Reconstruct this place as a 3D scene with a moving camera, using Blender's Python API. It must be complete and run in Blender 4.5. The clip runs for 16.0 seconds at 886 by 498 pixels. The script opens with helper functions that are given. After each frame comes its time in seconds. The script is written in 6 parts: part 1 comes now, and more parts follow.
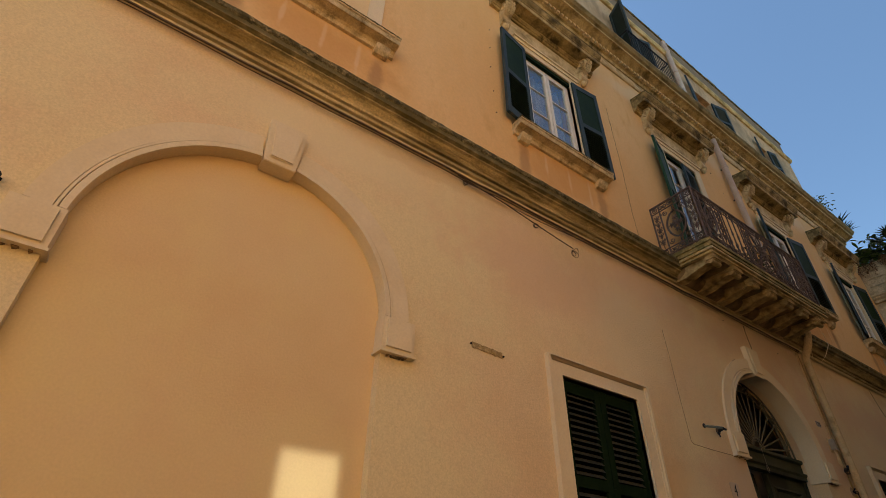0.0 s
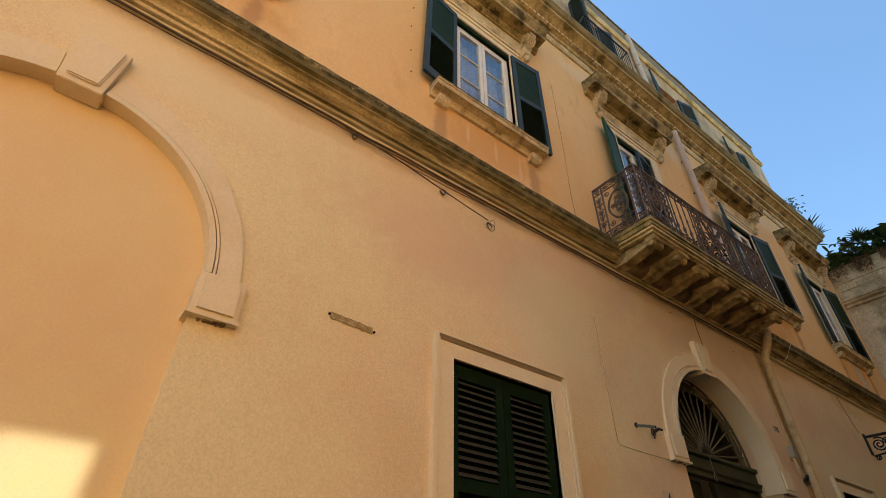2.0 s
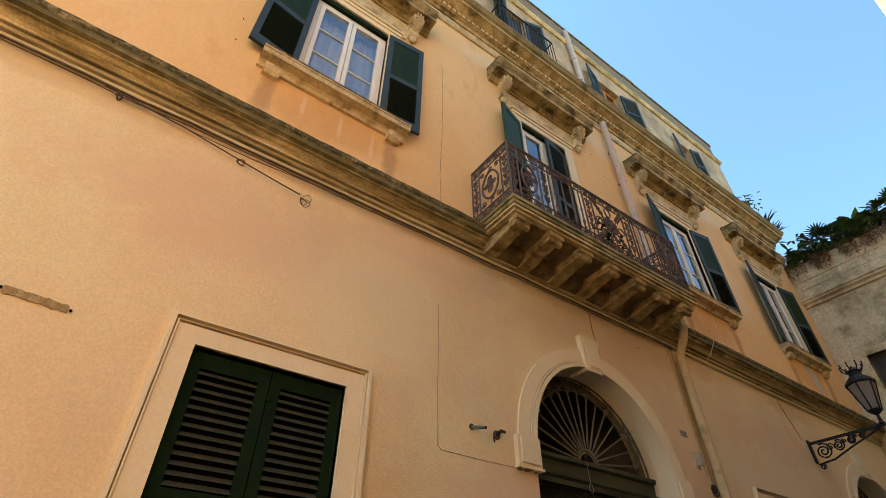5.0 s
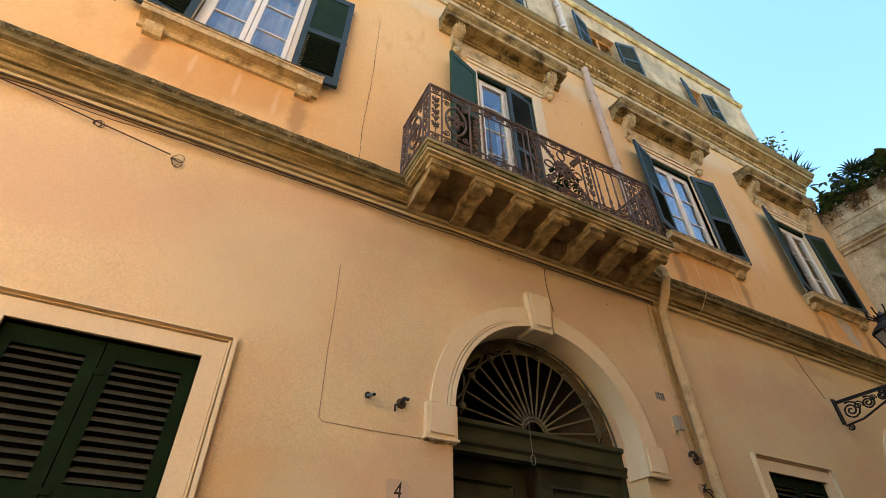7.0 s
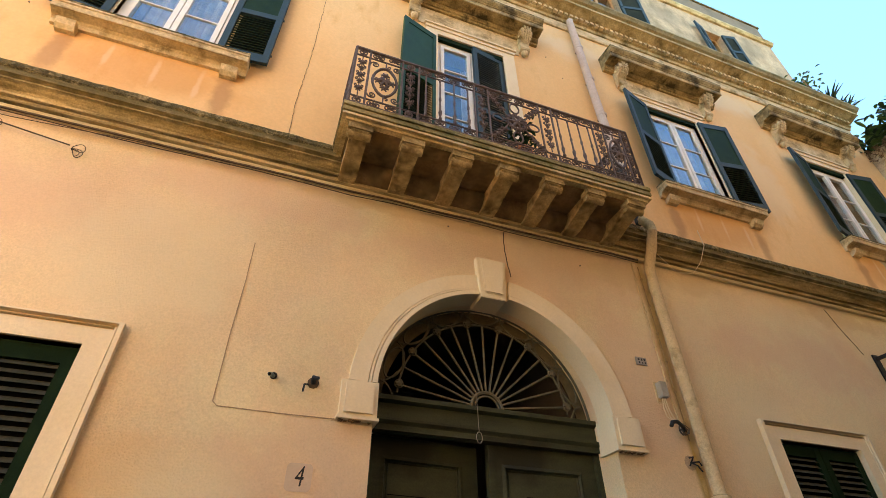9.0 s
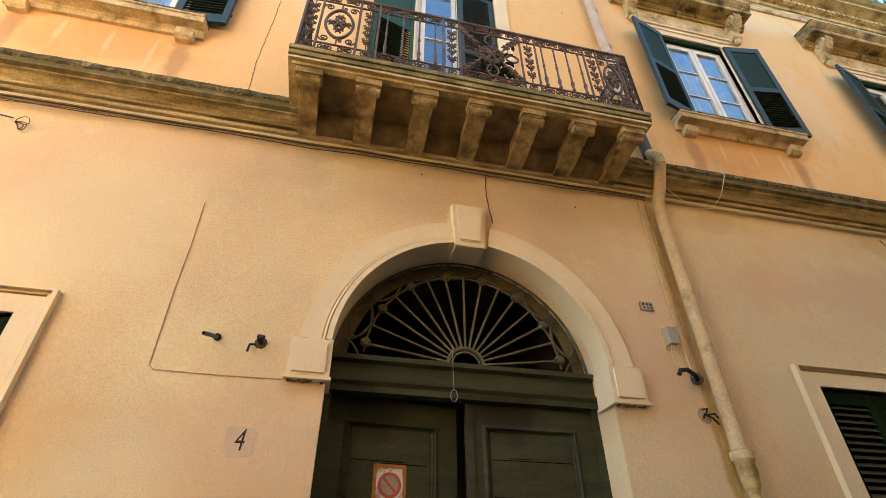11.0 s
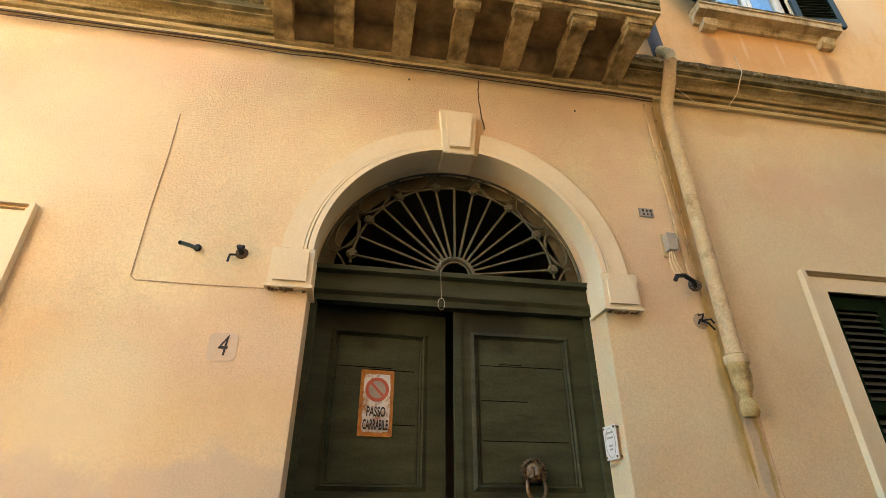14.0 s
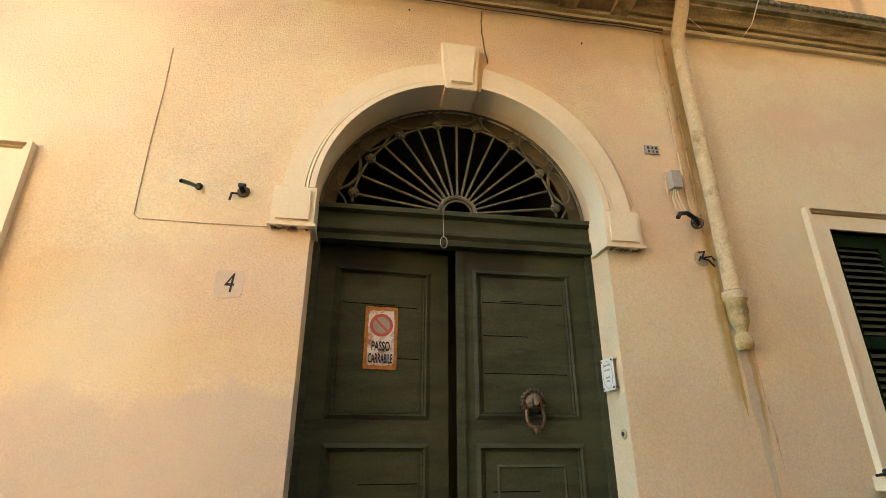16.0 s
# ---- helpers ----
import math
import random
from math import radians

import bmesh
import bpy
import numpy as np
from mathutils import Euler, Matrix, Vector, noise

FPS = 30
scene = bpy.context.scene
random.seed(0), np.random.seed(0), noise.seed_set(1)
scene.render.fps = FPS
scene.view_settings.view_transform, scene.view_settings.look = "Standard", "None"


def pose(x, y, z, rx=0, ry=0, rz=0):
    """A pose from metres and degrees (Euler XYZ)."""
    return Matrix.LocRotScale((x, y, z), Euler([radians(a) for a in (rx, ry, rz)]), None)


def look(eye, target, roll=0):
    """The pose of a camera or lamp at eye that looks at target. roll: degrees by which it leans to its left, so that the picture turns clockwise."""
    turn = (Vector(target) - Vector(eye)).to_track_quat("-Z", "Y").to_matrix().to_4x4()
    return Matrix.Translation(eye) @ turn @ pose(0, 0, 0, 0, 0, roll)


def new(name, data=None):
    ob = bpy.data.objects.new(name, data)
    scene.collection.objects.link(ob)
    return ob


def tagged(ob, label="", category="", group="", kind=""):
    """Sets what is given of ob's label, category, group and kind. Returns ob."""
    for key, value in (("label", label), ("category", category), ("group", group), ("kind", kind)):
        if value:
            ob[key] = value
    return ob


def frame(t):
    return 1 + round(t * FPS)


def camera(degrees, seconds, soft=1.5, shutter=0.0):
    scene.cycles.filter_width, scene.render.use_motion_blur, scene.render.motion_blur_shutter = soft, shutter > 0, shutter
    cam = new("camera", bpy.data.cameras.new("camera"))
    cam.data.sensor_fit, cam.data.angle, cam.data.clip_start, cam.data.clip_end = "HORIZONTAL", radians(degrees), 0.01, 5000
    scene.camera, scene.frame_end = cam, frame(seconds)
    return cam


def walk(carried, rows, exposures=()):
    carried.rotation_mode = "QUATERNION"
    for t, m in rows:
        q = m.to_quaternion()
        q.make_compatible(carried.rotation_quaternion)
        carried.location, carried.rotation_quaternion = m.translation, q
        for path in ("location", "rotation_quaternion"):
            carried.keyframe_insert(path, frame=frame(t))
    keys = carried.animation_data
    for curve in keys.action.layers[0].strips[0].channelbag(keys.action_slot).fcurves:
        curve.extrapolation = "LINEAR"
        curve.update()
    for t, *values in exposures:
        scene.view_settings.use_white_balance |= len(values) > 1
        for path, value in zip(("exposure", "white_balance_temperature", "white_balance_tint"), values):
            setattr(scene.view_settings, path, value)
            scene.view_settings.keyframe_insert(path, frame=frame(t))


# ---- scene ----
cam = camera(82.5, 16.0, soft=0.75)
METRES, EYE, TILT, LEAN, TURN = 8.0, 1.35, 0.0, 0.0, -34.6
ROWS = [
    (0.0, 0.0, 0.0, 0.0, -0.78, 35.48, -1.09),
    (0.5, 0.0304, 0.0327, 0.0052, -1.23, 35.93, -0.96),
    (1.0, 0.0665, 0.0637, 0.0068, -1.6, 36.33, -0.93),
    (1.5, 0.0987, 0.0885, 0.0101, -1.84, 36.71, -0.89),
    (2.0, 0.1311, 0.1175, 0.0118, -2.15, 37.26, -0.91),
    (2.5, 0.1643, 0.1463, 0.0153, -2.66, 37.99, -0.97),
    (3.0, 0.2081, 0.1691, 0.0165, -3.35, 38.97, -0.95),
    (3.5, 0.251, 0.1817, 0.0175, -3.59, 39.76, -0.77),
    (4.0, 0.2965, 0.1916, 0.0206, -3.13, 40.06, -0.5),
    (4.5, 0.3355, 0.1999, 0.0223, -2.16, 39.94, -0.31),
    (7.0, 0.5519, 0.3072, 0.035, 6.18, 38.36, 0.05),
    (7.5, 0.5872, 0.3342, 0.0375, 8.1, 38.1, 0.11),
    (8.0, 0.6262, 0.3575, 0.0377, 10.23, 38.02, 0.16),
    (8.5, 0.6645, 0.3746, 0.0416, 12.19, 37.89, 0.2),
    (9.0, 0.6951, 0.3944, 0.0397, 14.44, 37.59, 0.25),
    (11.5, 0.7724, 0.5115, 0.0372, 23.13, 35.09, 0.07),
    (12.0, 0.7731, 0.5259, 0.0356, 23.99, 34.08, -0.08),
    (12.5, 0.7751, 0.5305, 0.0333, 24.29, 32.82, -0.15),
    (13.0, 0.7816, 0.5318, 0.0315, 24.47, 31.31, -0.1),
    (13.5, 0.7876, 0.5319, 0.0301, 24.66, 29.7, -0.07),
    (14.0, 0.7912, 0.5316, 0.0281, 24.74, 27.93, -0.08),
    (14.5, 0.7927, 0.5309, 0.0267, 24.83, 26.27, -0.09),
    (15.0, 0.7917, 0.5306, 0.0258, 24.87, 24.54, -0.06),
    (15.5, 0.7913, 0.5315, 0.0247, 24.97, 23.07, -0.03),
    (16.0, 0.7906, 0.5333, 0.0228, 25.08, 21.59, -0.01),
]
walk(cam, [(t, pose(0, 0, EYE, TILT, LEAN, TURN) @ pose(METRES * x, METRES * y, METRES * z, 90 + pitch, roll, yaw)) for t, x, y, z, yaw, pitch, roll in ROWS],
     [(0.0, 1.2, 9200, 23), (0.5, 1.55, 9150, 20), (1.0, 1.66, 9100, 19), (2.0, 1.80, 8900, 20), (3.5, 1.97, 8700, 20), (4.5, 2.13, 8600, 19), (7.0, 2.68, 8400, 18), (9.0, 2.98, 8250, 17), (12.0, 3.42, 8000, 11), (16.0, 3.72, 7700, 8)])


# ---- light ----
SUN_EL, SUN_AZ = 58.0, -40.0   # the sun stands behind the facade's house, high over its roof
world = bpy.data.worlds.new("world")
scene.world = world
world.use_nodes = True
wn = world.node_tree
sky = wn.nodes.new("ShaderNodeTexSky")
sky.sky_type, sky.sun_disc = "NISHITA", False
sky.sun_elevation, sky.sun_rotation = radians(SUN_EL), radians(SUN_AZ)
sky.altitude, sky.air_density, sky.dust_density, sky.ozone_density = 20, 1.0, 0.1, 4.0
haze = wn.nodes.new("ShaderNodeMix")
haze.data_type, haze.blend_type = "RGBA", "MULTIPLY"
haze.inputs[0].default_value, haze.inputs[7].default_value = 1.0, (0.62, 1.02, 1.15, 1)
wn.links.new(sky.outputs[0], haze.inputs[6])
wn.links.new(haze.outputs[2], wn.nodes["Background"].inputs[0])
wn.nodes["Background"].inputs[1].default_value = 0.10
sun = new("sun", bpy.data.lights.new("sun", "SUN"))
sun.data.energy, sun.data.angle, sun.data.color = 5.0, radians(0.5), (1.0, 0.90, 0.74)
az, el = radians(SUN_AZ), radians(SUN_EL)
sun.matrix_world = look((0, 0, 30), (-math.sin(az) * math.cos(el), -math.cos(az) * math.cos(el), 30 - math.sin(el)))
# added area lamp stands in for the sun glancing off an unseen pane opposite
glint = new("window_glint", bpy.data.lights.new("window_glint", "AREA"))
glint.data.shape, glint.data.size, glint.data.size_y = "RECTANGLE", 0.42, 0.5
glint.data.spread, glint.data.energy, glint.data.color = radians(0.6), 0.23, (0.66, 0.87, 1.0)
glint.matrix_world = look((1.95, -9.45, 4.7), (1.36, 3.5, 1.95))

# ---- materials ----
def mat(name, c1, c2, rough=0.8, scale=1.5, fine=60.0, bump=0.3, grain=0.25, metal=0.0, dist=0.01, third=None, third_at=0.62, spec=0.3, coarse_bump=0.0, third_scale=0.6, streak=1.0, along=1.0, soft_grain=6):
    m = bpy.data.materials.new(name)
    m.use_nodes = True
    t = m.node_tree
    N, L = t.nodes, t.links
    b = N["Principled BSDF"]
    b.inputs["Roughness"].default_value, b.inputs["Metallic"].default_value = rough, metal
    b.inputs["Specular IOR Level"].default_value = spec
    tc = N.new("ShaderNodeTexCoord")
    mp = N.new("ShaderNodeMapping")
    mp.inputs["Scale"].default_value = (along, 1, streak)
    L.new(tc.outputs["Object"], mp.inputs[0])
    n1, n2 = N.new("ShaderNodeTexNoise"), N.new("ShaderNodeTexNoise")
    n1.inputs["Scale"].default_value, n1.inputs["Detail"].default_value, n1.inputs["Roughness"].default_value = scale, 7, 0.6
    n2.inputs["Scale"].default_value, n2.inputs["Detail"].default_value, n2.inputs["Roughness"].default_value = fine, soft_grain, 0.6
    L.new(mp.outputs[0], n1.inputs[0])
    L.new(tc.outputs["Object"], n2.inputs[0])
    r = N.new("ShaderNodeValToRGB")
    r.color_ramp.elements[0].position, r.color_ramp.elements[1].position = 0.36, 0.66
    r.color_ramp.elements[0].color, r.color_ramp.elements[1].color = (*c1, 1), (*c2, 1)
    L.new(n1.outputs[0], r.inputs[0])
    col = r.outputs[0]
    if third:
        n3, r3, mx = N.new("ShaderNodeTexNoise"), N.new("ShaderNodeValToRGB"), N.new("ShaderNodeMix")
        n3.inputs["Scale"].default_value, n3.inputs["Detail"].default_value, n3.inputs["Roughness"].default_value = third_scale, 9, 0.68
        L.new(mp.outputs[0], n3.inputs[0])
        r3.color_ramp.elements[0].position, r3.color_ramp.elements[1].position = third_at - 0.08, third_at + 0.08
        L.new(n3.outputs[0], r3.inputs[0])
        mx.data_type = "RGBA"
        L.new(r3.outputs[0], mx.inputs[0]); L.new(col, mx.inputs[6])
        mx.inputs[7].default_value = (*third, 1)
        col = mx.outputs[2]
    g = N.new("ShaderNodeMix")
    g.data_type, g.blend_type = "RGBA", "MULTIPLY"
    gr = N.new("ShaderNodeMapRange")
    gr.inputs["To Min"].default_value, gr.inputs["To Max"].default_value = 1 - grain, 1 + grain
    gr.inputs["From Min"].default_value, gr.inputs["From Max"].default_value = 0.3, 0.7
    L.new(n2.outputs[0], gr.inputs[0])
    g.inputs[0].default_value = 1
    L.new(col, g.inputs[6]); L.new(gr.outputs[0], g.inputs[7])
    L.new(g.outputs[2], b.inputs["Base Color"])
    bp = N.new("ShaderNodeBump")
    bp.inputs["Strength"].default_value, bp.inputs["Distance"].default_value = bump, dist
    L.new(n2.outputs[0], bp.inputs["Height"])
    if coarse_bump:
        bc = N.new("ShaderNodeBump")
        bc.inputs["Strength"].default_value, bc.inputs["Distance"].default_value = coarse_bump, 0.05
        L.new(n1.outputs[0], bc.inputs["Height"]); L.new(bc.outputs[0], bp.inputs["Normal"])
    L.new(bp.outputs[0], b.inputs["Normal"])
    return m


def band(m, other, lo, hi, wobble=0.3, scale=2.0, axis="Z", amount=1.0, x0=None, x1=None):
    """Lays a second colour over a material between two heights, with a ragged edge; between x0 and x1 alone where given."""
    t = m.node_tree
    N, L = t.nodes, t.links
    b = N["Principled BSDF"]
    src = b.inputs["Base Color"].links[0].from_socket
    tc, sp, nz = N.new("ShaderNodeTexCoord"), N.new("ShaderNodeSeparateXYZ"), N.new("ShaderNodeTexNoise")
    L.new(tc.outputs["Object"], sp.inputs[0]); L.new(tc.outputs["Object"], nz.inputs[0])
    nz.inputs["Scale"].default_value, nz.inputs["Detail"].default_value = scale, 8
    def edge(sock, a, bb):
        ad = N.new("ShaderNodeMath"); ad.operation = "MULTIPLY_ADD"
        L.new(nz.outputs[0], ad.inputs[0]); ad.inputs[1].default_value = wobble; L.new(sock, ad.inputs[2])
        mr = N.new("ShaderNodeMapRange"); mr.interpolation_type = "SMOOTHSTEP"
        mr.inputs["From Min"].default_value, mr.inputs["From Max"].default_value = a + wobble * 0.5, bb + wobble * 0.5
        L.new(ad.outputs[0], mr.inputs[0])
        return mr.outputs[0]
    def times(a, c):
        mm = N.new("ShaderNodeMath"); mm.operation = "MULTIPLY"
        L.new(a, mm.inputs[0])
        if isinstance(c, float):
            mm.inputs[1].default_value = c
        else:
            L.new(c, mm.inputs[1])
        return mm.outputs[0]
    f = times(edge(sp.outputs[axis], *lo), amount)
    if hi:
        f = times(f, edge(sp.outputs[axis], hi[1], hi[0]))
    if x0:
        f = times(f, edge(sp.outputs["X"], *x0))
    if x1:
        f = times(f, edge(sp.outputs["X"], x1[1], x1[0]))
    mx = N.new("ShaderNodeMix"); mx.data_type = "RGBA"
    L.new(f, mx.inputs[0]); L.new(src, mx.inputs[6]); mx.inputs[7].default_value = (*other, 1)
    L.new(mx.outputs[2], b.inputs["Base Color"])
    return m


PLASTER = mat("peach_roughcast", (0.77, 0.54, 0.305), (0.81, 0.595, 0.355), 0.9, 1.3, 72.0, 1.0, 0.10, dist=0.017, third=(0.80, 0.64, 0.37), third_at=0.50, third_scale=0.4, soft_grain=5)
PLASTER_UP = mat("ochre_limewash", (0.80, 0.475, 0.20), (0.84, 0.55, 0.265), 0.9, 0.8, 30.0, 0.35, 0.05, third=(0.72, 0.40, 0.15), third_at=0.62, third_scale=1.6, streak=0.35)
PLASTER_SMOOTH = mat("smooth_peach_plaster", (0.77, 0.53, 0.28), (0.80, 0.58, 0.32), 0.9, 1.1, 60.0, 0.2, 0.04, third=(0.80, 0.60, 0.30), third_at=0.55, third_scale=0.5)
TRIM = mat("cream_painted_stone", (0.76, 0.60, 0.37), (0.80, 0.65, 0.43), 0.75, 2.5, 50.0, 0.15, 0.05)
STONE = mat("weathered_cornice_stone", (0.40, 0.285, 0.115), (0.70, 0.54, 0.29), 0.92, 5.0, 45.0, 0.8, 0.25, third=(0.17, 0.12, 0.05), third_at=0.60, third_scale=3.0, coarse_bump=0.5, along=0.6)
COURSE = mat("golden_weathered_moulding", (0.30, 0.205, 0.075), (0.68, 0.52, 0.27), 0.92, 5.0, 45.0, 0.8, 0.25, third=(0.17, 0.12, 0.045), third_at=0.56, third_scale=3.2, coarse_bump=0.5, along=0.25, streak=2.2)
CORNICE = mat("golden_cornice_stone", (0.36, 0.25, 0.10), (0.68, 0.52, 0.28), 0.92, 5.0, 45.0, 0.8, 0.25, third=(0.14, 0.10, 0.04), third_at=0.58, third_scale=2.6, coarse_bump=0.5)
HOOD = mat("dark_weathered_hood_stone", (0.24, 0.165, 0.065), (0.54, 0.39, 0.18), 0.93, 4.0, 45.0, 0.8, 0.3, third=(0.085, 0.062, 0.026), third_at=0.56, third_scale=2.4, coarse_bump=0.6)
BRACKET = mat("peeling_ochre_bracket", (0.31, 0.21, 0.088), (0.58, 0.42, 0.20), 0.95, 6.0, 40.0, 0.8, 0.25, third=(0.15, 0.10, 0.04), third_at=0.55, third_scale=5.0, coarse_bump=0.9)
# stained plaster, darkened further to hold the shade between the brackets
SOFFIT = mat("stained_shaded_soffit", (0.19, 0.118, 0.052), (0.33, 0.215, 0.105), 0.95, 3.0, 40.0, 0.5, 0.2, third=(0.10, 0.072, 0.03), third_at=0.55, third_scale=2.5)
# black for the door's splits and for shade in gaps
SPLIT_SHADE = mat("black_split_and_shade", (0.004, 0.004, 0.003), (0.008, 0.007, 0.005), 0.9, 8.0, 90.0, 0.2, 0.2, spec=0.05)
MOSSY = mat("mossy_brown_stone", (0.20, 0.152, 0.055), (0.47, 0.355, 0.155), 0.95, 5.0, 40.0, 0.8, 0.3, third=(0.125, 0.115, 0.034), third_at=0.56, third_scale=4.5, coarse_bump=0.8, along=0.5)
STONE_PALE = mat("pale_limestone", (0.52, 0.375, 0.19), (0.72, 0.565, 0.34), 0.9, 4.0, 40.0, 0.6, 0.18, third=(0.25, 0.175, 0.08), third_at=0.60, third_scale=3.5, coarse_bump=0.4)
LICHEN = mat("olive_black_lichen_crust", (0.085, 0.068, 0.026), (0.23, 0.17, 0.07), 0.95, 11.0, 60.0, 1.0, 0.45, dist=0.03, third=(0.46, 0.35, 0.17), third_at=0.60, third_scale=9.0, coarse_bump=0.8)
TOPWALL = mat("bare_stained_stone", (0.46, 0.295, 0.16), (0.61, 0.415, 0.245), 0.92, 2.2, 30.0, 0.5, 0.2, third=(0.30, 0.20, 0.11), third_at=0.55, third_scale=1.4, streak=0.6)
GREEN = mat("dark_green_paint", (0.005, 0.014, 0.005), (0.009, 0.022, 0.008), 0.7, 4.0, 80.0, 0.15, 0.15, third=(0.03, 0.032, 0.02), third_at=0.75, third_scale=6.0, spec=0.05)
TEAL = mat("blue_green_paint", (0.020, 0.040, 0.042), (0.030, 0.052, 0.055), 0.6, 4.0, 80.0, 0.12, 0.12)
PANEL = mat("bottle_green_panel_paint", (0.008, 0.024, 0.006), (0.013, 0.034, 0.009), 0.6, 3.0, 80.0, 0.12, 0.15, spec=0.1)
LEAF_GREEN = mat("deep_green_panel_paint", (0.012, 0.050, 0.018), (0.020, 0.066, 0.025), 0.55, 3.0, 80.0, 0.12, 0.12, spec=0.2)
DOOR = mat("olive_green_door_paint", (0.036, 0.038, 0.018), (0.060, 0.063, 0.031), 0.62, 3.0, 70.0, 0.25, 0.2, spec=0.2, third=(0.016, 0.014, 0.008), third_at=0.63, third_scale=2.0, streak=2.5, along=0.5)
CASE = mat("warm_white_window_paint", (0.76, 0.71, 0.60), (0.82, 0.77, 0.67), 0.5, 4.0, 60.0, 0.08, 0.04)
IRON = mat("rust_brown_wrought_iron", (0.11, 0.075, 0.062), (0.18, 0.125, 0.105), 0.75, 9.0, 120.0, 0.4, 0.25, metal=0.2)
BLACK_IRON = mat("black_iron", (0.012, 0.011, 0.011), (0.03, 0.026, 0.024), 0.6, 9.0, 120.0, 0.3, 0.2, metal=0.3)
GRILLE = mat("khaki_painted_iron", (0.095, 0.08, 0.045), (0.15, 0.125, 0.075), 0.6, 8.0, 90.0, 0.3, 0.2)
BRONZE = mat("aged_bronze", (0.10, 0.055, 0.028), (0.24, 0.16, 0.09), 0.45, 25.0, 120.0, 0.3, 0.2, metal=0.7)
PIPE_UP = mat("pinkish_grey_cement_pipe", (0.50, 0.38, 0.30), (0.60, 0.47, 0.38), 0.85, 6.0, 60.0, 0.3, 0.1)
PIPE_LOW = mat("peach_painted_pipe", (0.56, 0.39, 0.20), (0.70, 0.51, 0.29), 0.85, 4.0, 60.0, 0.35, 0.15, third=(0.36, 0.235, 0.10), third_at=0.60, third_scale=4.0)
CABLE = mat("sun_bleached_cable", (0.07, 0.045, 0.028), (0.13, 0.085, 0.055), 0.8, 8.0, 90.0, 0.2, 0.2)
CRACK = mat("dark_crack", (0.07, 0.042, 0.024), (0.15, 0.09, 0.05), 0.95, 8.0, 90.0, 0.4, 0.2)
SLAT = mat("weathered_brown_green_slat", (0.032, 0.034, 0.018), (0.06, 0.052, 0.032), 0.7, 9.0, 80.0, 0.2, 0.25, spec=0.15)
LOUVRE = mat("dark_green_louvre", (0.010, 0.024, 0.010), (0.018, 0.036, 0.016), 0.6, 9.0, 80.0, 0.2, 0.2, spec=0.15)
GREYBOX = mat("warm_grey_plastic", (0.33, 0.28, 0.21), (0.42, 0.36, 0.28), 0.6, 8.0, 90.0, 0.1, 0.1)
CERAMIC = mat("cream_ceramic", (0.60, 0.43, 0.29), (0.66, 0.49, 0.34), 0.4, 6.0, 80.0, 0.05, 0.04, spec=0.4)
INK = mat("black_ink", (0.02, 0.018, 0.016), (0.035, 0.03, 0.026), 0.6, 10.0, 80.0, 0.05, 0.1)
ENAMEL = mat("rusty_white_enamel", (0.62, 0.58, 0.52), (0.72, 0.68, 0.62), 0.4, 8.0, 80.0, 0.1, 0.06, third=(0.36, 0.14, 0.035), third_at=0.55, third_scale=11.0)
RUST = mat("orange_rust", (0.33, 0.115, 0.028), (0.48, 0.20, 0.045), 0.85, 18.0, 90.0, 0.4, 0.25)
RED = mat("faded_red_enamel", (0.42, 0.085, 0.05), (0.50, 0.12, 0.075), 0.45, 8.0, 80.0, 0.05, 0.08)
GREYBLUE = mat("faded_grey_enamel", (0.29, 0.25, 0.21), (0.38, 0.33, 0.28), 0.45, 8.0, 80.0, 0.05, 0.08)
OPPOSITE = mat("opposite_cream_plaster", (0.84, 0.60, 0.34), (0.88, 0.66, 0.40), 0.9, 0.8, 30.0, 0.3, 0.05)
FARSTONE = mat("far_weathered_tufa", (0.54, 0.40, 0.23), (0.68, 0.53, 0.33), 0.93, 1.6, 20.0, 0.5, 0.2, third=(0.30, 0.215, 0.115), third_at=0.58, third_scale=1.3, coarse_bump=0.4)
# kept dark so the unseen wall sends little light into the lane
LANE_DARK = mat("dark_low_bounce_wall", (0.075, 0.056, 0.038), (0.11, 0.084, 0.058), 0.93, 1.6, 20.0, 0.5, 0.15)
PAVE = mat("lane_stone_paving", (0.085, 0.072, 0.056), (0.125, 0.108, 0.085), 0.75, 2.0, 25.0, 0.3, 0.15)
ROOM = mat("dim_room_plaster", (0.30, 0.26, 0.21), (0.36, 0.32, 0.26), 0.9, 1.0, 30.0, 0.1, 0.05)
CURTAIN = mat("white_lace_curtain", (0.42, 0.40, 0.39), (0.56, 0.54, 0.53), 0.9, 9.0, 160.0, 0.2, 0.2)
WOOD = mat("orange_varnished_wood", (0.40, 0.17, 0.05), (0.52, 0.25, 0.08), 0.5, 6.0, 60.0, 0.15, 0.15)
LEAF = mat("green_leaf", (0.055, 0.12, 0.025), (0.11, 0.18, 0.045), 0.5, 7.0, 60.0, 0.1, 0.2)
LEAF_DARK = mat("dark_palm_leaf", (0.018, 0.042, 0.014), (0.035, 0.07, 0.022), 0.6, 7.0, 60.0, 0.1, 0.2)
DRY = mat("dried_vine", (0.16, 0.09, 0.045), (0.26, 0.16, 0.085), 0.9, 9.0, 60.0, 0.2, 0.25)
TERRACOTTA = mat("terracotta", (0.40, 0.17, 0.09), (0.48, 0.23, 0.13), 0.85, 6.0, 60.0, 0.2, 0.15)
DARKWOOD = mat("dark_brown_wood", (0.045, 0.03, 0.02), (0.075, 0.05, 0.032), 0.6, 5.0, 60.0, 0.2, 0.2)
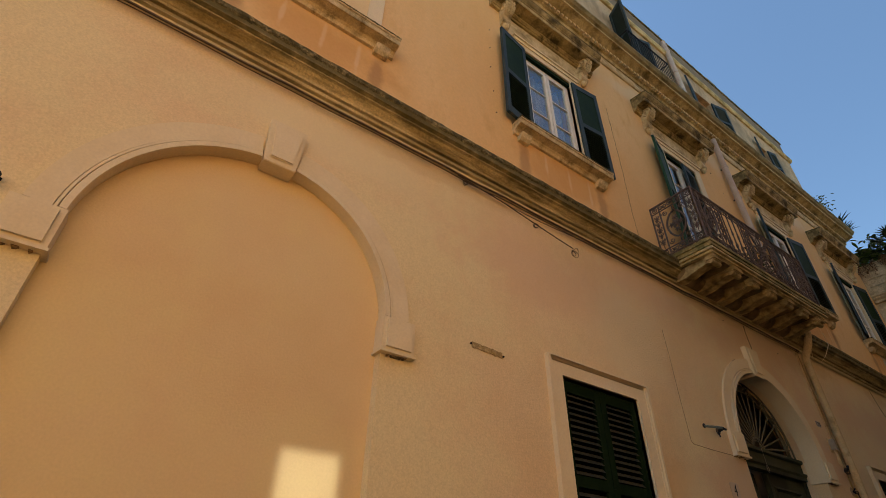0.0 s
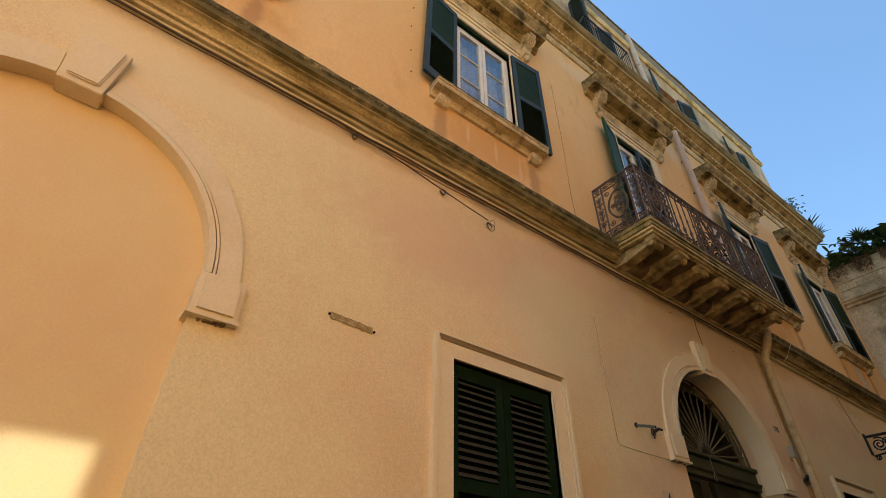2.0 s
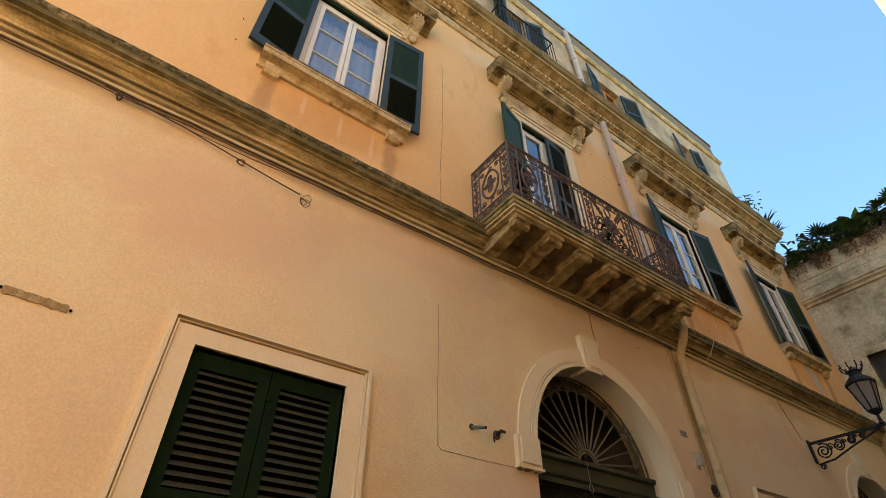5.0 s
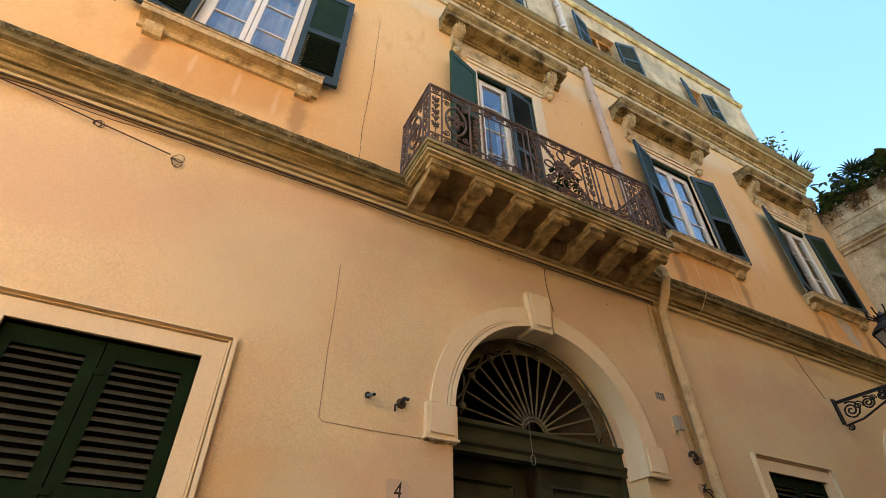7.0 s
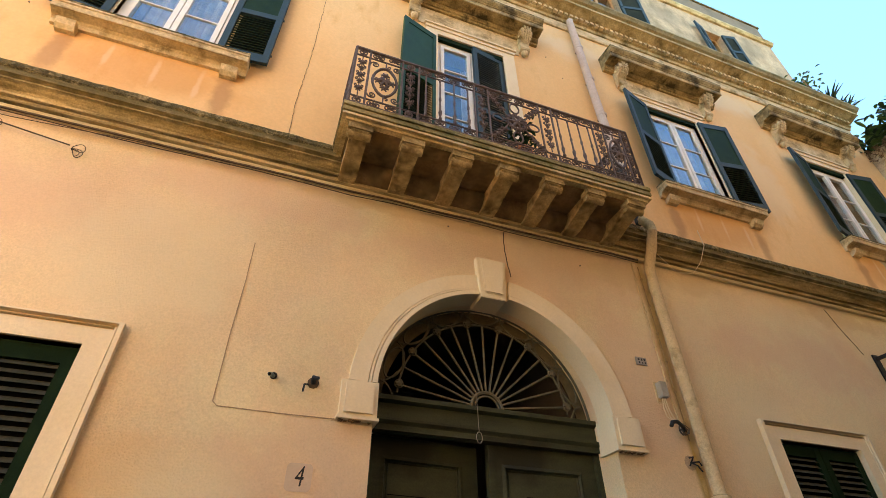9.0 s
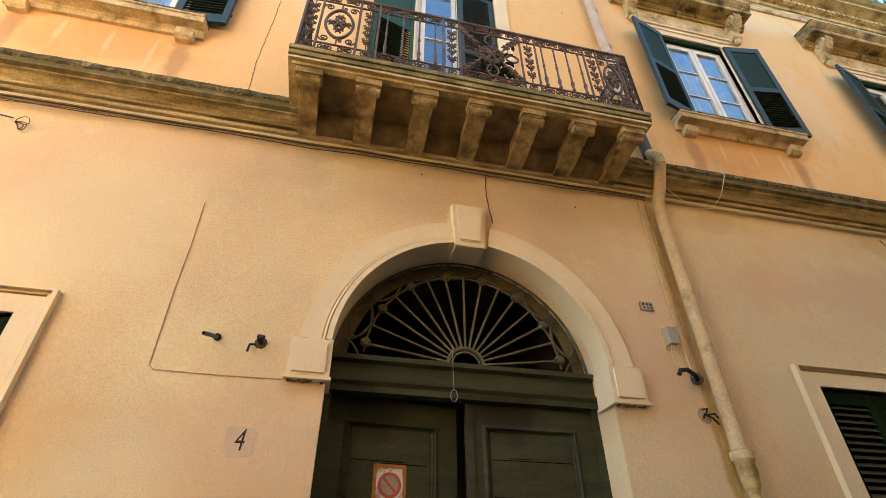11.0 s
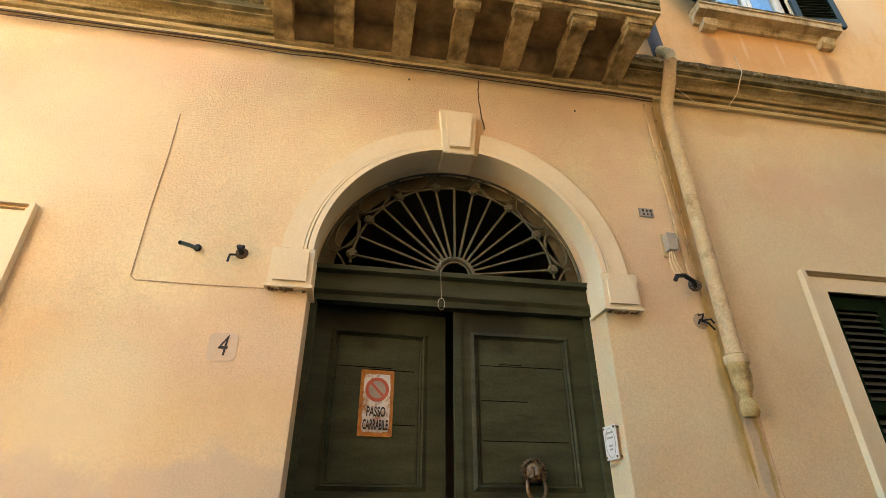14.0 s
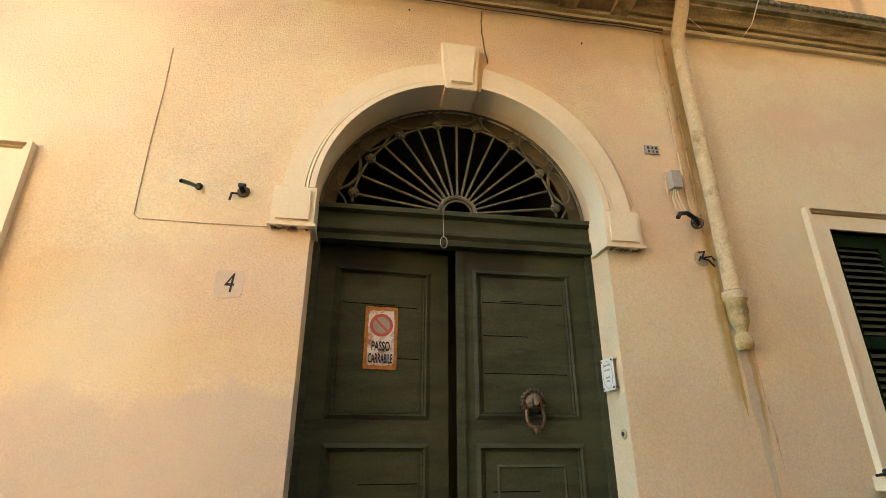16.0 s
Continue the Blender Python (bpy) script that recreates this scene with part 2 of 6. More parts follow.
band(PLASTER, (0.66, 0.485, 0.335), (1.94, 1.80), None, 0.6, 3.0, amount=0.7, x0=(5.0, 5.1), x1=(7.3, 7.35))


def blotches(m, colour, spots, amount=0.5, wobble=0.9, scale=1.6, grow=1.0):
    """Soft ragged patches on a wall, stains among them: spots of (x, z, half width, half height) share one colour."""
    t = m.node_tree
    N, L = t.nodes, t.links
    b = N["Principled BSDF"]
    src = b.inputs["Base Color"].links[0].from_socket
    tc, sp, nz = N.new("ShaderNodeTexCoord"), N.new("ShaderNodeSeparateXYZ"), N.new("ShaderNodeTexNoise")
    L.new(tc.outputs["Object"], sp.inputs[0]); L.new(tc.outputs["Object"], nz.inputs[0])
    nz.inputs["Scale"].default_value, nz.inputs["Detail"].default_value, nz.inputs["Roughness"].default_value = scale, 7, 0.62
    def op(kind, a, c, e=None):
        q = N.new("ShaderNodeMath")
        q.operation = kind
        for i, v in enumerate((a, c, e)):
            if isinstance(v, (int, float)):
                q.inputs[i].default_value = v
            elif v is not None:
                L.new(v, q.inputs[i])
        return q.outputs[0]
    near = None
    for x, z, rx, rz in spots:
        u = op("MULTIPLY_ADD", sp.outputs["X"], 1 / rx, -x / rx)
        v = op("MULTIPLY_ADD", sp.outputs["Z"], 1 / rz, -z / rz)
        d = op("SQRT", op("ADD", op("MULTIPLY", u, u), op("MULTIPLY", v, v)), 0)
        near = d if near is None else op("MINIMUM", near, d)
    d = op("MULTIPLY_ADD", op("SUBTRACT", nz.outputs[0], 0.5), wobble * 2, near)
    mr = N.new("ShaderNodeMapRange")
    mr.interpolation_type = "SMOOTHSTEP"
    mr.inputs["From Min"].default_value, mr.inputs["From Max"].default_value = 0.35 * grow, 1.1 * grow
    mr.inputs["To Min"].default_value, mr.inputs["To Max"].default_value = amount, 0.0
    L.new(d, mr.inputs[0])
    mx = N.new("ShaderNodeMix")
    mx.data_type = "RGBA"
    L.new(mr.outputs[0], mx.inputs[0]); L.new(src, mx.inputs[6])
    mx.inputs[7].default_value = (*colour, 1)
    L.new(mx.outputs[2], b.inputs["Base Color"])


BAYS = (0.56, 4.46, 12.21, 15.98)
blotches(PLASTER, (0.74, 0.47, 0.30), [(8.9, 4.95, 2.0, 0.6), (10.0, 3.9, 0.7, 1.0), (6.9, 2.7, 0.8, 0.7), (5.9, 5.1, 1.4, 0.35), (3.9, 4.6, 1.6, 0.6), (12.6, 4.4, 1.4, 0.5)], 0.46)
# browner spots beside window 1 and along the string course's lower edge
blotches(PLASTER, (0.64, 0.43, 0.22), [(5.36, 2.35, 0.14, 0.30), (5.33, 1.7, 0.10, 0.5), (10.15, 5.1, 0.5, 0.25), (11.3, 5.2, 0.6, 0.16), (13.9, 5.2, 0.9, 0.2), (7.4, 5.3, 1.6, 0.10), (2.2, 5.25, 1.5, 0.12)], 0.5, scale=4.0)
blotches(PLASTER, (0.79, 0.52, 0.25), [(6.3, 2.12, 1.3, 0.28), (5.6, 2.5, 0.4, 0.3)], 0.5)
blotches(PLASTER, (0.82, 0.68, 0.42), [(5.3, 4.2, 0.9, 0.8), (6.0, 2.2, 0.5, 0.5), (11.6, 3.3, 0.7, 0.8), (1.0, 5.0, 1.2, 0.3)], 0.5)
# deeper orange below each sill, browner under its two brackets
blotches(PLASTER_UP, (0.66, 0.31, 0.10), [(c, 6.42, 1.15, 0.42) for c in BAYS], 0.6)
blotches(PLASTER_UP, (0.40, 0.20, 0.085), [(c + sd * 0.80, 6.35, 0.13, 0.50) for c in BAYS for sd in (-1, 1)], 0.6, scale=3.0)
blotches(PLASTER_UP, (0.86, 0.69, 0.47), [(c + dx, 6.48 - 0.1 * dx, 0.035, 0.30) for c in BAYS for dx in (-0.35, 0.12, 0.55)], 0.32, scale=5.0)
blotches(PLASTER_UP, (0.80, 0.62, 0.38), [(7.1, 10.4, 1.0, 0.35), (10.4, 10.2, 0.8, 0.4), (14.1, 10.3, 0.8, 0.4), (13.9, 8.0, 0.5, 1.2)], 0.5)
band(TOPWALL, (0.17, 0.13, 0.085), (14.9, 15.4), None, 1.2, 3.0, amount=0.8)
blotches(TOPWALL, (0.24, 0.18, 0.11), [(13.9, 14.2, 0.9, 0.5), (16.9, 14.4, 0.6, 0.7), (9.6, 14.6, 0.7, 0.4), (5.0, 14.3, 1.6, 0.6)], 0.5, scale=2.5)
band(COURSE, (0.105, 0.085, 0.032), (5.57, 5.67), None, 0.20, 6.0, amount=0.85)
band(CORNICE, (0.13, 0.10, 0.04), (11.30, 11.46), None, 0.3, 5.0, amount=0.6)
blotches(PLASTER, (0.44, 0.27, 0.075), [(10.45, 4.4, 0.085, 1.5), (10.46, 2.7, 0.075, 1.1), (10.62, 2.0, 0.05, 0.6)], 0.8, wobble=0.5, scale=5.0)
band(COURSE, (0.78, 0.64, 0.38), (5.32, 5.36), (5.445, 5.47), 0.05, 5.0, amount=0.6)
# door leaves turn darker near the top and near the foot
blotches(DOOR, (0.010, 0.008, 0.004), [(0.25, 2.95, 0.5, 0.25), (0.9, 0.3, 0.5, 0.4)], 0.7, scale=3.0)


def patchy(m, x0, x1):
    """Makes the roughcast's relief uneven: worn smooth in patches, and smoother towards x0."""
    t = m.node_tree
    N, L = t.nodes, t.links
    bp = [q for q in N if q.bl_idname == "ShaderNodeBump"][0]
    tc, sp, nz, mr, mx, mu = (N.new("ShaderNode" + k) for k in ("TexCoord", "SeparateXYZ", "TexNoise", "MapRange", "MapRange", "Math"))
    L.new(tc.outputs["Object"], sp.inputs[0]); L.new(tc.outputs["Object"], nz.inputs[0])
    nz.inputs["Scale"].default_value, nz.inputs["Detail"].default_value = 0.9, 5
    mr.inputs["From Min"].default_value, mr.inputs["From Max"].default_value = 0.36, 0.62
    mr.inputs["To Min"].default_value, mr.inputs["To Max"].default_value = 0.50, 1.0
    L.new(nz.outputs[0], mr.inputs[0])
    mx.inputs["From Min"].default_value, mx.inputs["From Max"].default_value = x0, x1
    mx.inputs["To Min"].default_value, mx.inputs["To Max"].default_value = 0.25, 1.0
    L.new(sp.outputs["X"], mx.inputs[0])
    mu.operation = "MULTIPLY"
    L.new(mr.outputs[0], mu.inputs[0]); L.new(mx.outputs[0], mu.inputs[1])
    L.new(mu.outputs[0], bp.inputs["Strength"])


patchy(PLASTER, 1.5, 5.5)


def glass_material():
    m = bpy.data.materials.new("window_glass")
    m.use_nodes = True
    b = m.node_tree.nodes["Principled BSDF"]
    b.inputs["Transmission Weight"].default_value, b.inputs["Roughness"].default_value = 1.0, 0.02
    b.inputs["IOR"].default_value, b.inputs["Base Color"].default_value = 1.62, (0.92, 0.95, 0.95, 1)
    nz, bp = m.node_tree.nodes.new("ShaderNodeTexNoise"), m.node_tree.nodes.new("ShaderNodeBump")
    nz.inputs["Scale"].default_value = 2.5
    bp.inputs["Strength"].default_value, bp.inputs["Distance"].default_value = 0.12, 0.01
    m.node_tree.links.new(nz.outputs[0], bp.inputs["Height"])
    m.node_tree.links.new(bp.outputs[0], b.inputs["Normal"])
    return m


GLASS = glass_material()


# ---- building helpers ----
def box(bm, x0, x1, y0, y1, z0, z1):
    vs = [bm.verts.new((x, y, z)) for x in (x0, x1) for y in (y0, y1) for z in (z0, z1)]
    for f in ((0, 1, 3, 2), (4, 6, 7, 5), (0, 4, 5, 1), (2, 3, 7, 6), (0, 2, 6, 4), (1, 5, 7, 3)):
        bm.faces.new([vs[i] for i in f])


def prism(bm, outline, a, b, axis="y"):
    """A closed outline pushed from a to b along an axis: (x, z) along y, (y, z) along x, (x, y) along z."""
    def at(p, d):
        return {"y": (p[0], d, p[1]), "x": (d, p[0], p[1]), "z": (p[0], p[1], d)}[axis]
    lo = [bm.verts.new(at(p, a)) for p in outline]
    hi = [bm.verts.new(at(p, b)) for p in outline]
    n = len(outline)
    for i in range(n):
        bm.faces.new((lo[i], lo[(i + 1) % n], hi[(i + 1) % n], hi[i]))
    bm.faces.new(lo[::-1]), bm.faces.new(hi)


def tube(bm, pts, r, seg=6, closed=False, r1=None):
    """A round bar along points; r1 is the radius at its end."""
    pts = [Vector(p) for p in pts]
    n, rings = len(pts), []
    for i, p in enumerate(pts):
        if closed:
            d = pts[(i + 1) % n] - pts[i - 1]
        else:
            d = pts[min(i + 1, n - 1)] - pts[max(i - 1, 0)]
        d.normalize()
        u = d.cross(Vector((0, 1, 0) if abs(d.y) < 0.9 else (1, 0, 0))).normalized()
        v = d.cross(u)
        rr = r if r1 is None else r + (r1 - r) * i / (n - 1)
        rings.append([bm.verts.new(p + rr * (math.cos(2 * math.pi * k / seg) * u + math.sin(2 * math.pi * k / seg) * v)) for k in range(seg)])
    for i in range(n if closed else n - 1):
        a, b = rings[i], rings[(i + 1) % n]
        for k in range(seg):
            bm.faces.new((a[k], a[(k + 1) % seg], b[(k + 1) % seg], b[k]))
    if not closed:
        bm.faces.new(rings[0][::-1]), bm.faces.new(rings[-1])


def lathe(bm, profile, cx, cy, seg=10, axis="z", base=0.0):
    """Turns (radius, height) pairs round an upright axis, or round the y axis."""
    rings = []
    for r, h in profile:
        ring = []
        for k in range(seg):
            a = 2 * math.pi * k / seg
            if axis == "z":
                ring.append(bm.verts.new((cx + r * math.cos(a), cy + r * math.sin(a), base + h)))
            else:
                ring.append(bm.verts.new((cx + r * math.cos(a), base - h, cy + r * math.sin(a))))
        rings.append(ring)
    for a, b in zip(rings, rings[1:]):
        for k in range(seg):
            bm.faces.new((a[k], a[(k + 1) % seg], b[(k + 1) % seg], b[k]))
    bm.faces.new(rings[0][::-1]), bm.faces.new(rings[-1])


def arc(cx, cz, r, a0, a1, n, y):
    return [(cx + r * math.cos(radians(a0 + (a1 - a0) * i / n)), y, cz + r * math.sin(radians(a0 + (a1 - a0) * i / n))) for i in range(n + 1)]


def mesh(name, bm, material, smooth=False, bevel=0.0):
    if bevel:
        bmesh.ops.bevel(bm, geom=[e for e in bm.edges if len(e.link_faces) == 2 and e.calc_face_angle(0) > 0.6], offset=bevel, segments=2, affect="EDGES", clamp_overlap=True)
    bmesh.ops.recalc_face_normals(bm, faces=bm.faces)
    me = bpy.data.meshes.new(name)
    bm.to_mesh(me)
    bm.free()
    me.materials.append(material)
    if smooth:
        for p in me.polygons:
            p.use_smooth = True
        me.set_sharp_from_angle(angle=radians(40))
    return me


def part(name, bm, material, parent, label="", smooth=False, bevel=0.0):
    ob = new(name, mesh(name, bm, material, smooth, bevel))
    ob.parent = parent
    return tagged(ob, label)


def boxed(name, dims, material, parent, label="", bevel=0.0):
    bm = bmesh.new()
    box(bm, *dims)
    return part(name, bm, material, parent, label, bevel=bevel)


def structure(name, bm, material, label, category, smooth=False, bevel=0.0):
    return tagged(new(name, mesh(name, bm, material, smooth, bevel)), label, category, kind="structure")


def thing(name, label, category, group="", at=(0, 0, 0), kind=""):
    ob = new(name)
    ob.location = at
    ob.empty_display_size = 0.1
    return tagged(ob, label, category, group, kind)


# ---- the house: walls ----
FY = 3.41                      # the facade's face
BACK = FY + 0.45               # its inner face
X0, X1 = -9.0, 18.10           # its ends
MID, PITCH = 8.39, 3.87        # the middle axis and the pitch of the bays
ARCH_R, SPRING = 1.155, 3.28
ARCHES = [(0.605, True), (8.39, False), (16.15, False)]
GROUND_WINDOWS = [4.48, 12.28]
UPPER = [0.56, 4.46, 8.33, 12.21, 15.98]
GW_Z0, GW_Z1, GW_H = 1.37, 3.34, 0.61
UW_Z0, UW_Z1, UW_H = 6.98, 9.12, 0.56
CORN0, CORN1 = 5.40, 5.80


def wall_grid(bm, x0, x1, z0, z1, y0, y1, holes):
    """Boxes that fill a wall round its rectangular holes (x0, x1, z0, z1)."""
    xs = sorted({x0, x1, *[h[0] for h in holes], *[h[1] for h in holes]})
    for a, b in zip(xs, xs[1:]):
        cut = sorted((h[2], h[3]) for h in holes if h[0] <= a and h[1] >= b)
        z = z0
        for lo, hi in cut:
            if lo > z:
                box(bm, a, b, y0, y1, z, lo)
            z = hi
        if z < z1:
            box(bm, a, b, y0, y1, z, z1)


def spandrel(bm, cx, r, spring, top, y0, y1, n=28):
    """The wall over an arch, from its curve up to a level top."""
    for side in (-1, 1):
        curve = [(cx + side * r * math.cos(math.pi * i / n), spring + r * math.sin(math.pi * i / n)) for i in range(n // 2 + 1)]
        prism(bm, curve + [(cx + side * r, top + 0.0001)], y0, y1)


bm = bmesh.new()
holes = [(c - ARCH_R, c + ARCH_R, -0.2, SPRING + ARCH_R) for c, _ in ARCHES] + [(c - GW_H, c + GW_H, GW_Z0, GW_Z1) for c in GROUND_WINDOWS]
wall_grid(bm, X0, X1, -0.2, CORN0 + 0.1, FY, BACK, holes)
for c, _ in ARCHES:
    spandrel(bm, c, ARCH_R, SPRING, SPRING + ARCH_R, FY, BACK)
bmesh.ops.remove_doubles(bm, verts=bm.verts, dist=1e-4)
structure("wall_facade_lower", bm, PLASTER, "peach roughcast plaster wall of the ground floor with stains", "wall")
bm = bmesh.new()
box(bm, ARCHES[0][0] - ARCH_R, ARCHES[0][0] + ARCH_R, FY + 0.09, BACK, -0.2, SPRING + ARCH_R)
structure("wall_blind_arch", bm, PLASTER_SMOOTH, "smooth plaster filling of a walled-up archway", "wall")

bm = bmesh.new()
holes = [(c - UW_H, c + UW_H, 5.98 if i == 2 else UW_Z0, UW_Z1) for i, c in enumerate(UPPER) if i]
wall_grid(bm, X0, X1, CORN0 + 0.1, 11.3, FY + 0.003, BACK, holes)
bmesh.ops.remove_doubles(bm, verts=bm.verts, dist=1e-4)
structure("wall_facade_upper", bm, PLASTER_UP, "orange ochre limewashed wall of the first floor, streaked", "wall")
bm = bmesh.new()
TOPY = 3.62
T_WIN = [(11.93, 0.50), (15.48, 0.30)]
wall_grid(bm, X0, 17.88, 11.3, 15.95, TOPY, TOPY + 0.4, [(c - h, c + h, 12.75, 14.25) for c, h in T_WIN] + [(7.75, 8.75, 11.75, 14.4)])
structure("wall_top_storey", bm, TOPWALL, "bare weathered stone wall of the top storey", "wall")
bm = bmesh.new()
box(bm, X0, X1, 8.6, 8.9, -0.2, 11.3), box(bm, X0, X0 + 0.3, BACK, 8.6, -0.2, 15.9), box(bm, X1 - 0.3, X1, BACK, 8.6, -0.2, 11.3)
box(bm, 17.55, 17.9, TOPY + 0.4, 8.6, 11.3, 15.9), box(bm, X0, 17.9, 8.6, 8.9, 11.3, 15.9)
for x in (2.6, 6.4, 10.3, 14.2):
    box(bm, x - 0.1, x + 0.1, BACK, 8.6, -0.2, 11.3)
structure("wall_inner", bm, ROOM, "plain inner and rear walls of the house", "wall")
bm = bmesh.new()
for z0, z1, xr in ((5.45, 5.75, X1), (11.0, 11.29, X1), (15.5, 15.8, 17.9)):
    box(bm, X0 + 0.3, xr - 0.36, BACK + 0.01, 8.59, z0, z1)
structure("ceiling", bm, ROOM, "plain plaster ceilings of the rooms", "ceiling")

# ---- string course, main cornice, top band ----
def moulding(name, pts, x0, x1, material, label, smooth=False):
    bm = bmesh.new()
    prism(bm, pts, x0, x1, "x")
    return structure(name, bm, material, label, "cornice", smooth)


F = FY
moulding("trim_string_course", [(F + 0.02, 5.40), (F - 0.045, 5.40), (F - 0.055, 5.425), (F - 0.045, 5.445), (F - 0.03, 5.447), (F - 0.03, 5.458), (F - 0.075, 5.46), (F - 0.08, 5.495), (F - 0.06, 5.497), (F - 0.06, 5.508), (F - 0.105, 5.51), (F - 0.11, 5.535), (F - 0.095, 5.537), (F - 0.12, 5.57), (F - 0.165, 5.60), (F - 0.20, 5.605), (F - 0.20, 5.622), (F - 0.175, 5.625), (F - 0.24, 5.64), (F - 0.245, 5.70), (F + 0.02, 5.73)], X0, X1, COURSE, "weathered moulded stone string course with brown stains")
bm = bmesh.new()
n = 1100
ring = []
for i in range(n + 1):
    x = X0 + (X1 - X0) * i / n
    a, b = noise.noise((x * 5, 0, 0)) * 0.010, noise.noise((x * 23, 5, 0)) * 0.011 + noise.noise((x * 61, 9, 0)) * 0.006
    ring.append([bm.verts.new((x, y, z)) for y, z in ((F + 0.01, 5.734), (F - 0.243 + a, 5.690 + 1.2 * b), (F - 0.262 + a, 5.715 + b), (F - 0.262 + a + b, 5.765 + 1.5 * b), (F + 0.01, 5.90 + a))])
for a, b in zip(ring, ring[1:]):
    for k in range(5):
        bm.faces.new((a[k], a[(k + 1) % 5], b[(k + 1) % 5], b[k]))
structure("trim_lichen_crust", bm, LICHEN, "black lichen crust along the top of the string course", "cornice")

moulding("trim_architrave", [(F + 0.02, 10.82), (F - 0.03, 10.82), (F - 0.05, 10.86), (F - 0.05, 10.90), (F + 0.02, 10.91)], X0, X1, STONE_PALE, "thin pale stone moulding under the main cornice")
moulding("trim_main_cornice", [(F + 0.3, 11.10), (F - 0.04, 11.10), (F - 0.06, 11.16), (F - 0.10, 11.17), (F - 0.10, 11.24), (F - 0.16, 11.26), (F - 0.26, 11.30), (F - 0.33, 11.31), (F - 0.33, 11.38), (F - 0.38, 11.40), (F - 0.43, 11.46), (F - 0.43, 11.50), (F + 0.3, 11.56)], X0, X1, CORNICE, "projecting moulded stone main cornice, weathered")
frieze_bm = bmesh.new()
box(frieze_bm, X0, X1, F - 0.012, F + 0.02, 10.91, 11.10)
structure("trim_frieze", frieze_bm, STONE_PALE, "pale flat stone frieze under the cornice", "frieze")
bm = bmesh.new()
x = X0
while x < X1 - 0.1:
    box(bm, x, x + 0.07, F - 0.155, F - 0.09, 11.175, 11.255)
    x += 0.115
dent = structure("trim_dentils", bm, STONE_PALE, "row of small stone dentils under the cornice", "dentils")
dent["kind"] = "stuff"
moulding("trim_top_band", [(TOPY + 0.02, 14.95), (TOPY - 0.05, 14.95), (TOPY - 0.10, 15.02), (TOPY - 0.10, 15.08), (TOPY + 0.02, 15.12)], X0, 17.95, STONE, "pale stone band near the top of the house")
bm = bmesh.new()
box(bm, X0, 17.95, TOPY - 0.03, TOPY + 0.45, 15.95, 16.03)
structure("trim_coping", bm, LICHEN, "dark weathered coping on the parapet", "coping")

# ---- ground, houses around ----
bm = bmesh.new()
box(bm, -400, 400, -400, 400, -0.6, -0.2)
structure("ground", bm, PAVE, "grey stone paved ground of the lane", "ground")
bm = bmesh.new()
box(bm, -30, 40, -9.5, FY, -0.21, 0.0)
structure("road", bm, PAVE, "worn pale stone paving of the narrow lane", "road")
OPY = -1.9
# out of view; its length and dark colour dim the facade's right part
bm = bmesh.new()
box(bm, 3.6, 21, OPY - 0.4, OPY, -0.2, 11.7), box(bm, 3.6, 4.0, -9.9, OPY - 0.4, -0.2, 11.7)
structure("wall_opposite", bm, LANE_DARK, "unseen house wall across the lane, darkened to cut its bounce", "wall")
bm = bmesh.new()
prism(bm, [(OPY - 0.41, 10.5), (OPY + 0.003, 10.5), (OPY + 0.33, 11.98), (OPY + 0.33, 12.05), (OPY - 0.41, 12.1)], 3.4, 21, "x")
structure("trim_opposite_eaves", bm, mat("cream_eaves_plaster", (0.62, 0.58, 0.51), (0.70, 0.66, 0.59), 0.9, 1.0, 30.0, 0.2, 0.05), "bright cream moulded eaves of the house opposite", "cornice")
# unseen reflector wall: throws warm sunlight back on the facade's left part
bm = bmesh.new()
wall_grid(bm, -30, 4.0, -0.2, 9.0, -9.9, -9.5, [(1.4, 2.5, 3.6, 5.6)])
structure("wall_bounce", bm, OPPOSITE, "unseen cream wall added to bounce sunlight at the facade", "wall")
# unseen pane, added only to sit behind the area lamp
bm = bmesh.new()
box(bm, 1.4, 2.5, -9.7, -9.66, 3.6, 5.6)
structure("window_opposite", bm, GREYBLUE, "unseen pane added behind the sun patch lamp", "window")


# ---- arches and portals ----
def ring_block(bm, cx, cz, r0, r1, a0, a1, y0, y1, n):
    pts = [(cx + r0 * math.cos(radians(a0 + (a1 - a0) * i / n)), cz + r0 * math.sin(radians(a0 + (a1 - a0) * i / n))) for i in range(n + 1)]
    out = [(cx + r1 * math.cos(radians(a0 + (a1 - a0) * i / n)), cz + r1 * math.sin(radians(a0 + (a1 - a0) * i / n))) for i in range(n + 1)]
    for i in range(n):
        prism(bm, [pts[i], pts[i + 1], out[i + 1], out[i]], y0, y1)


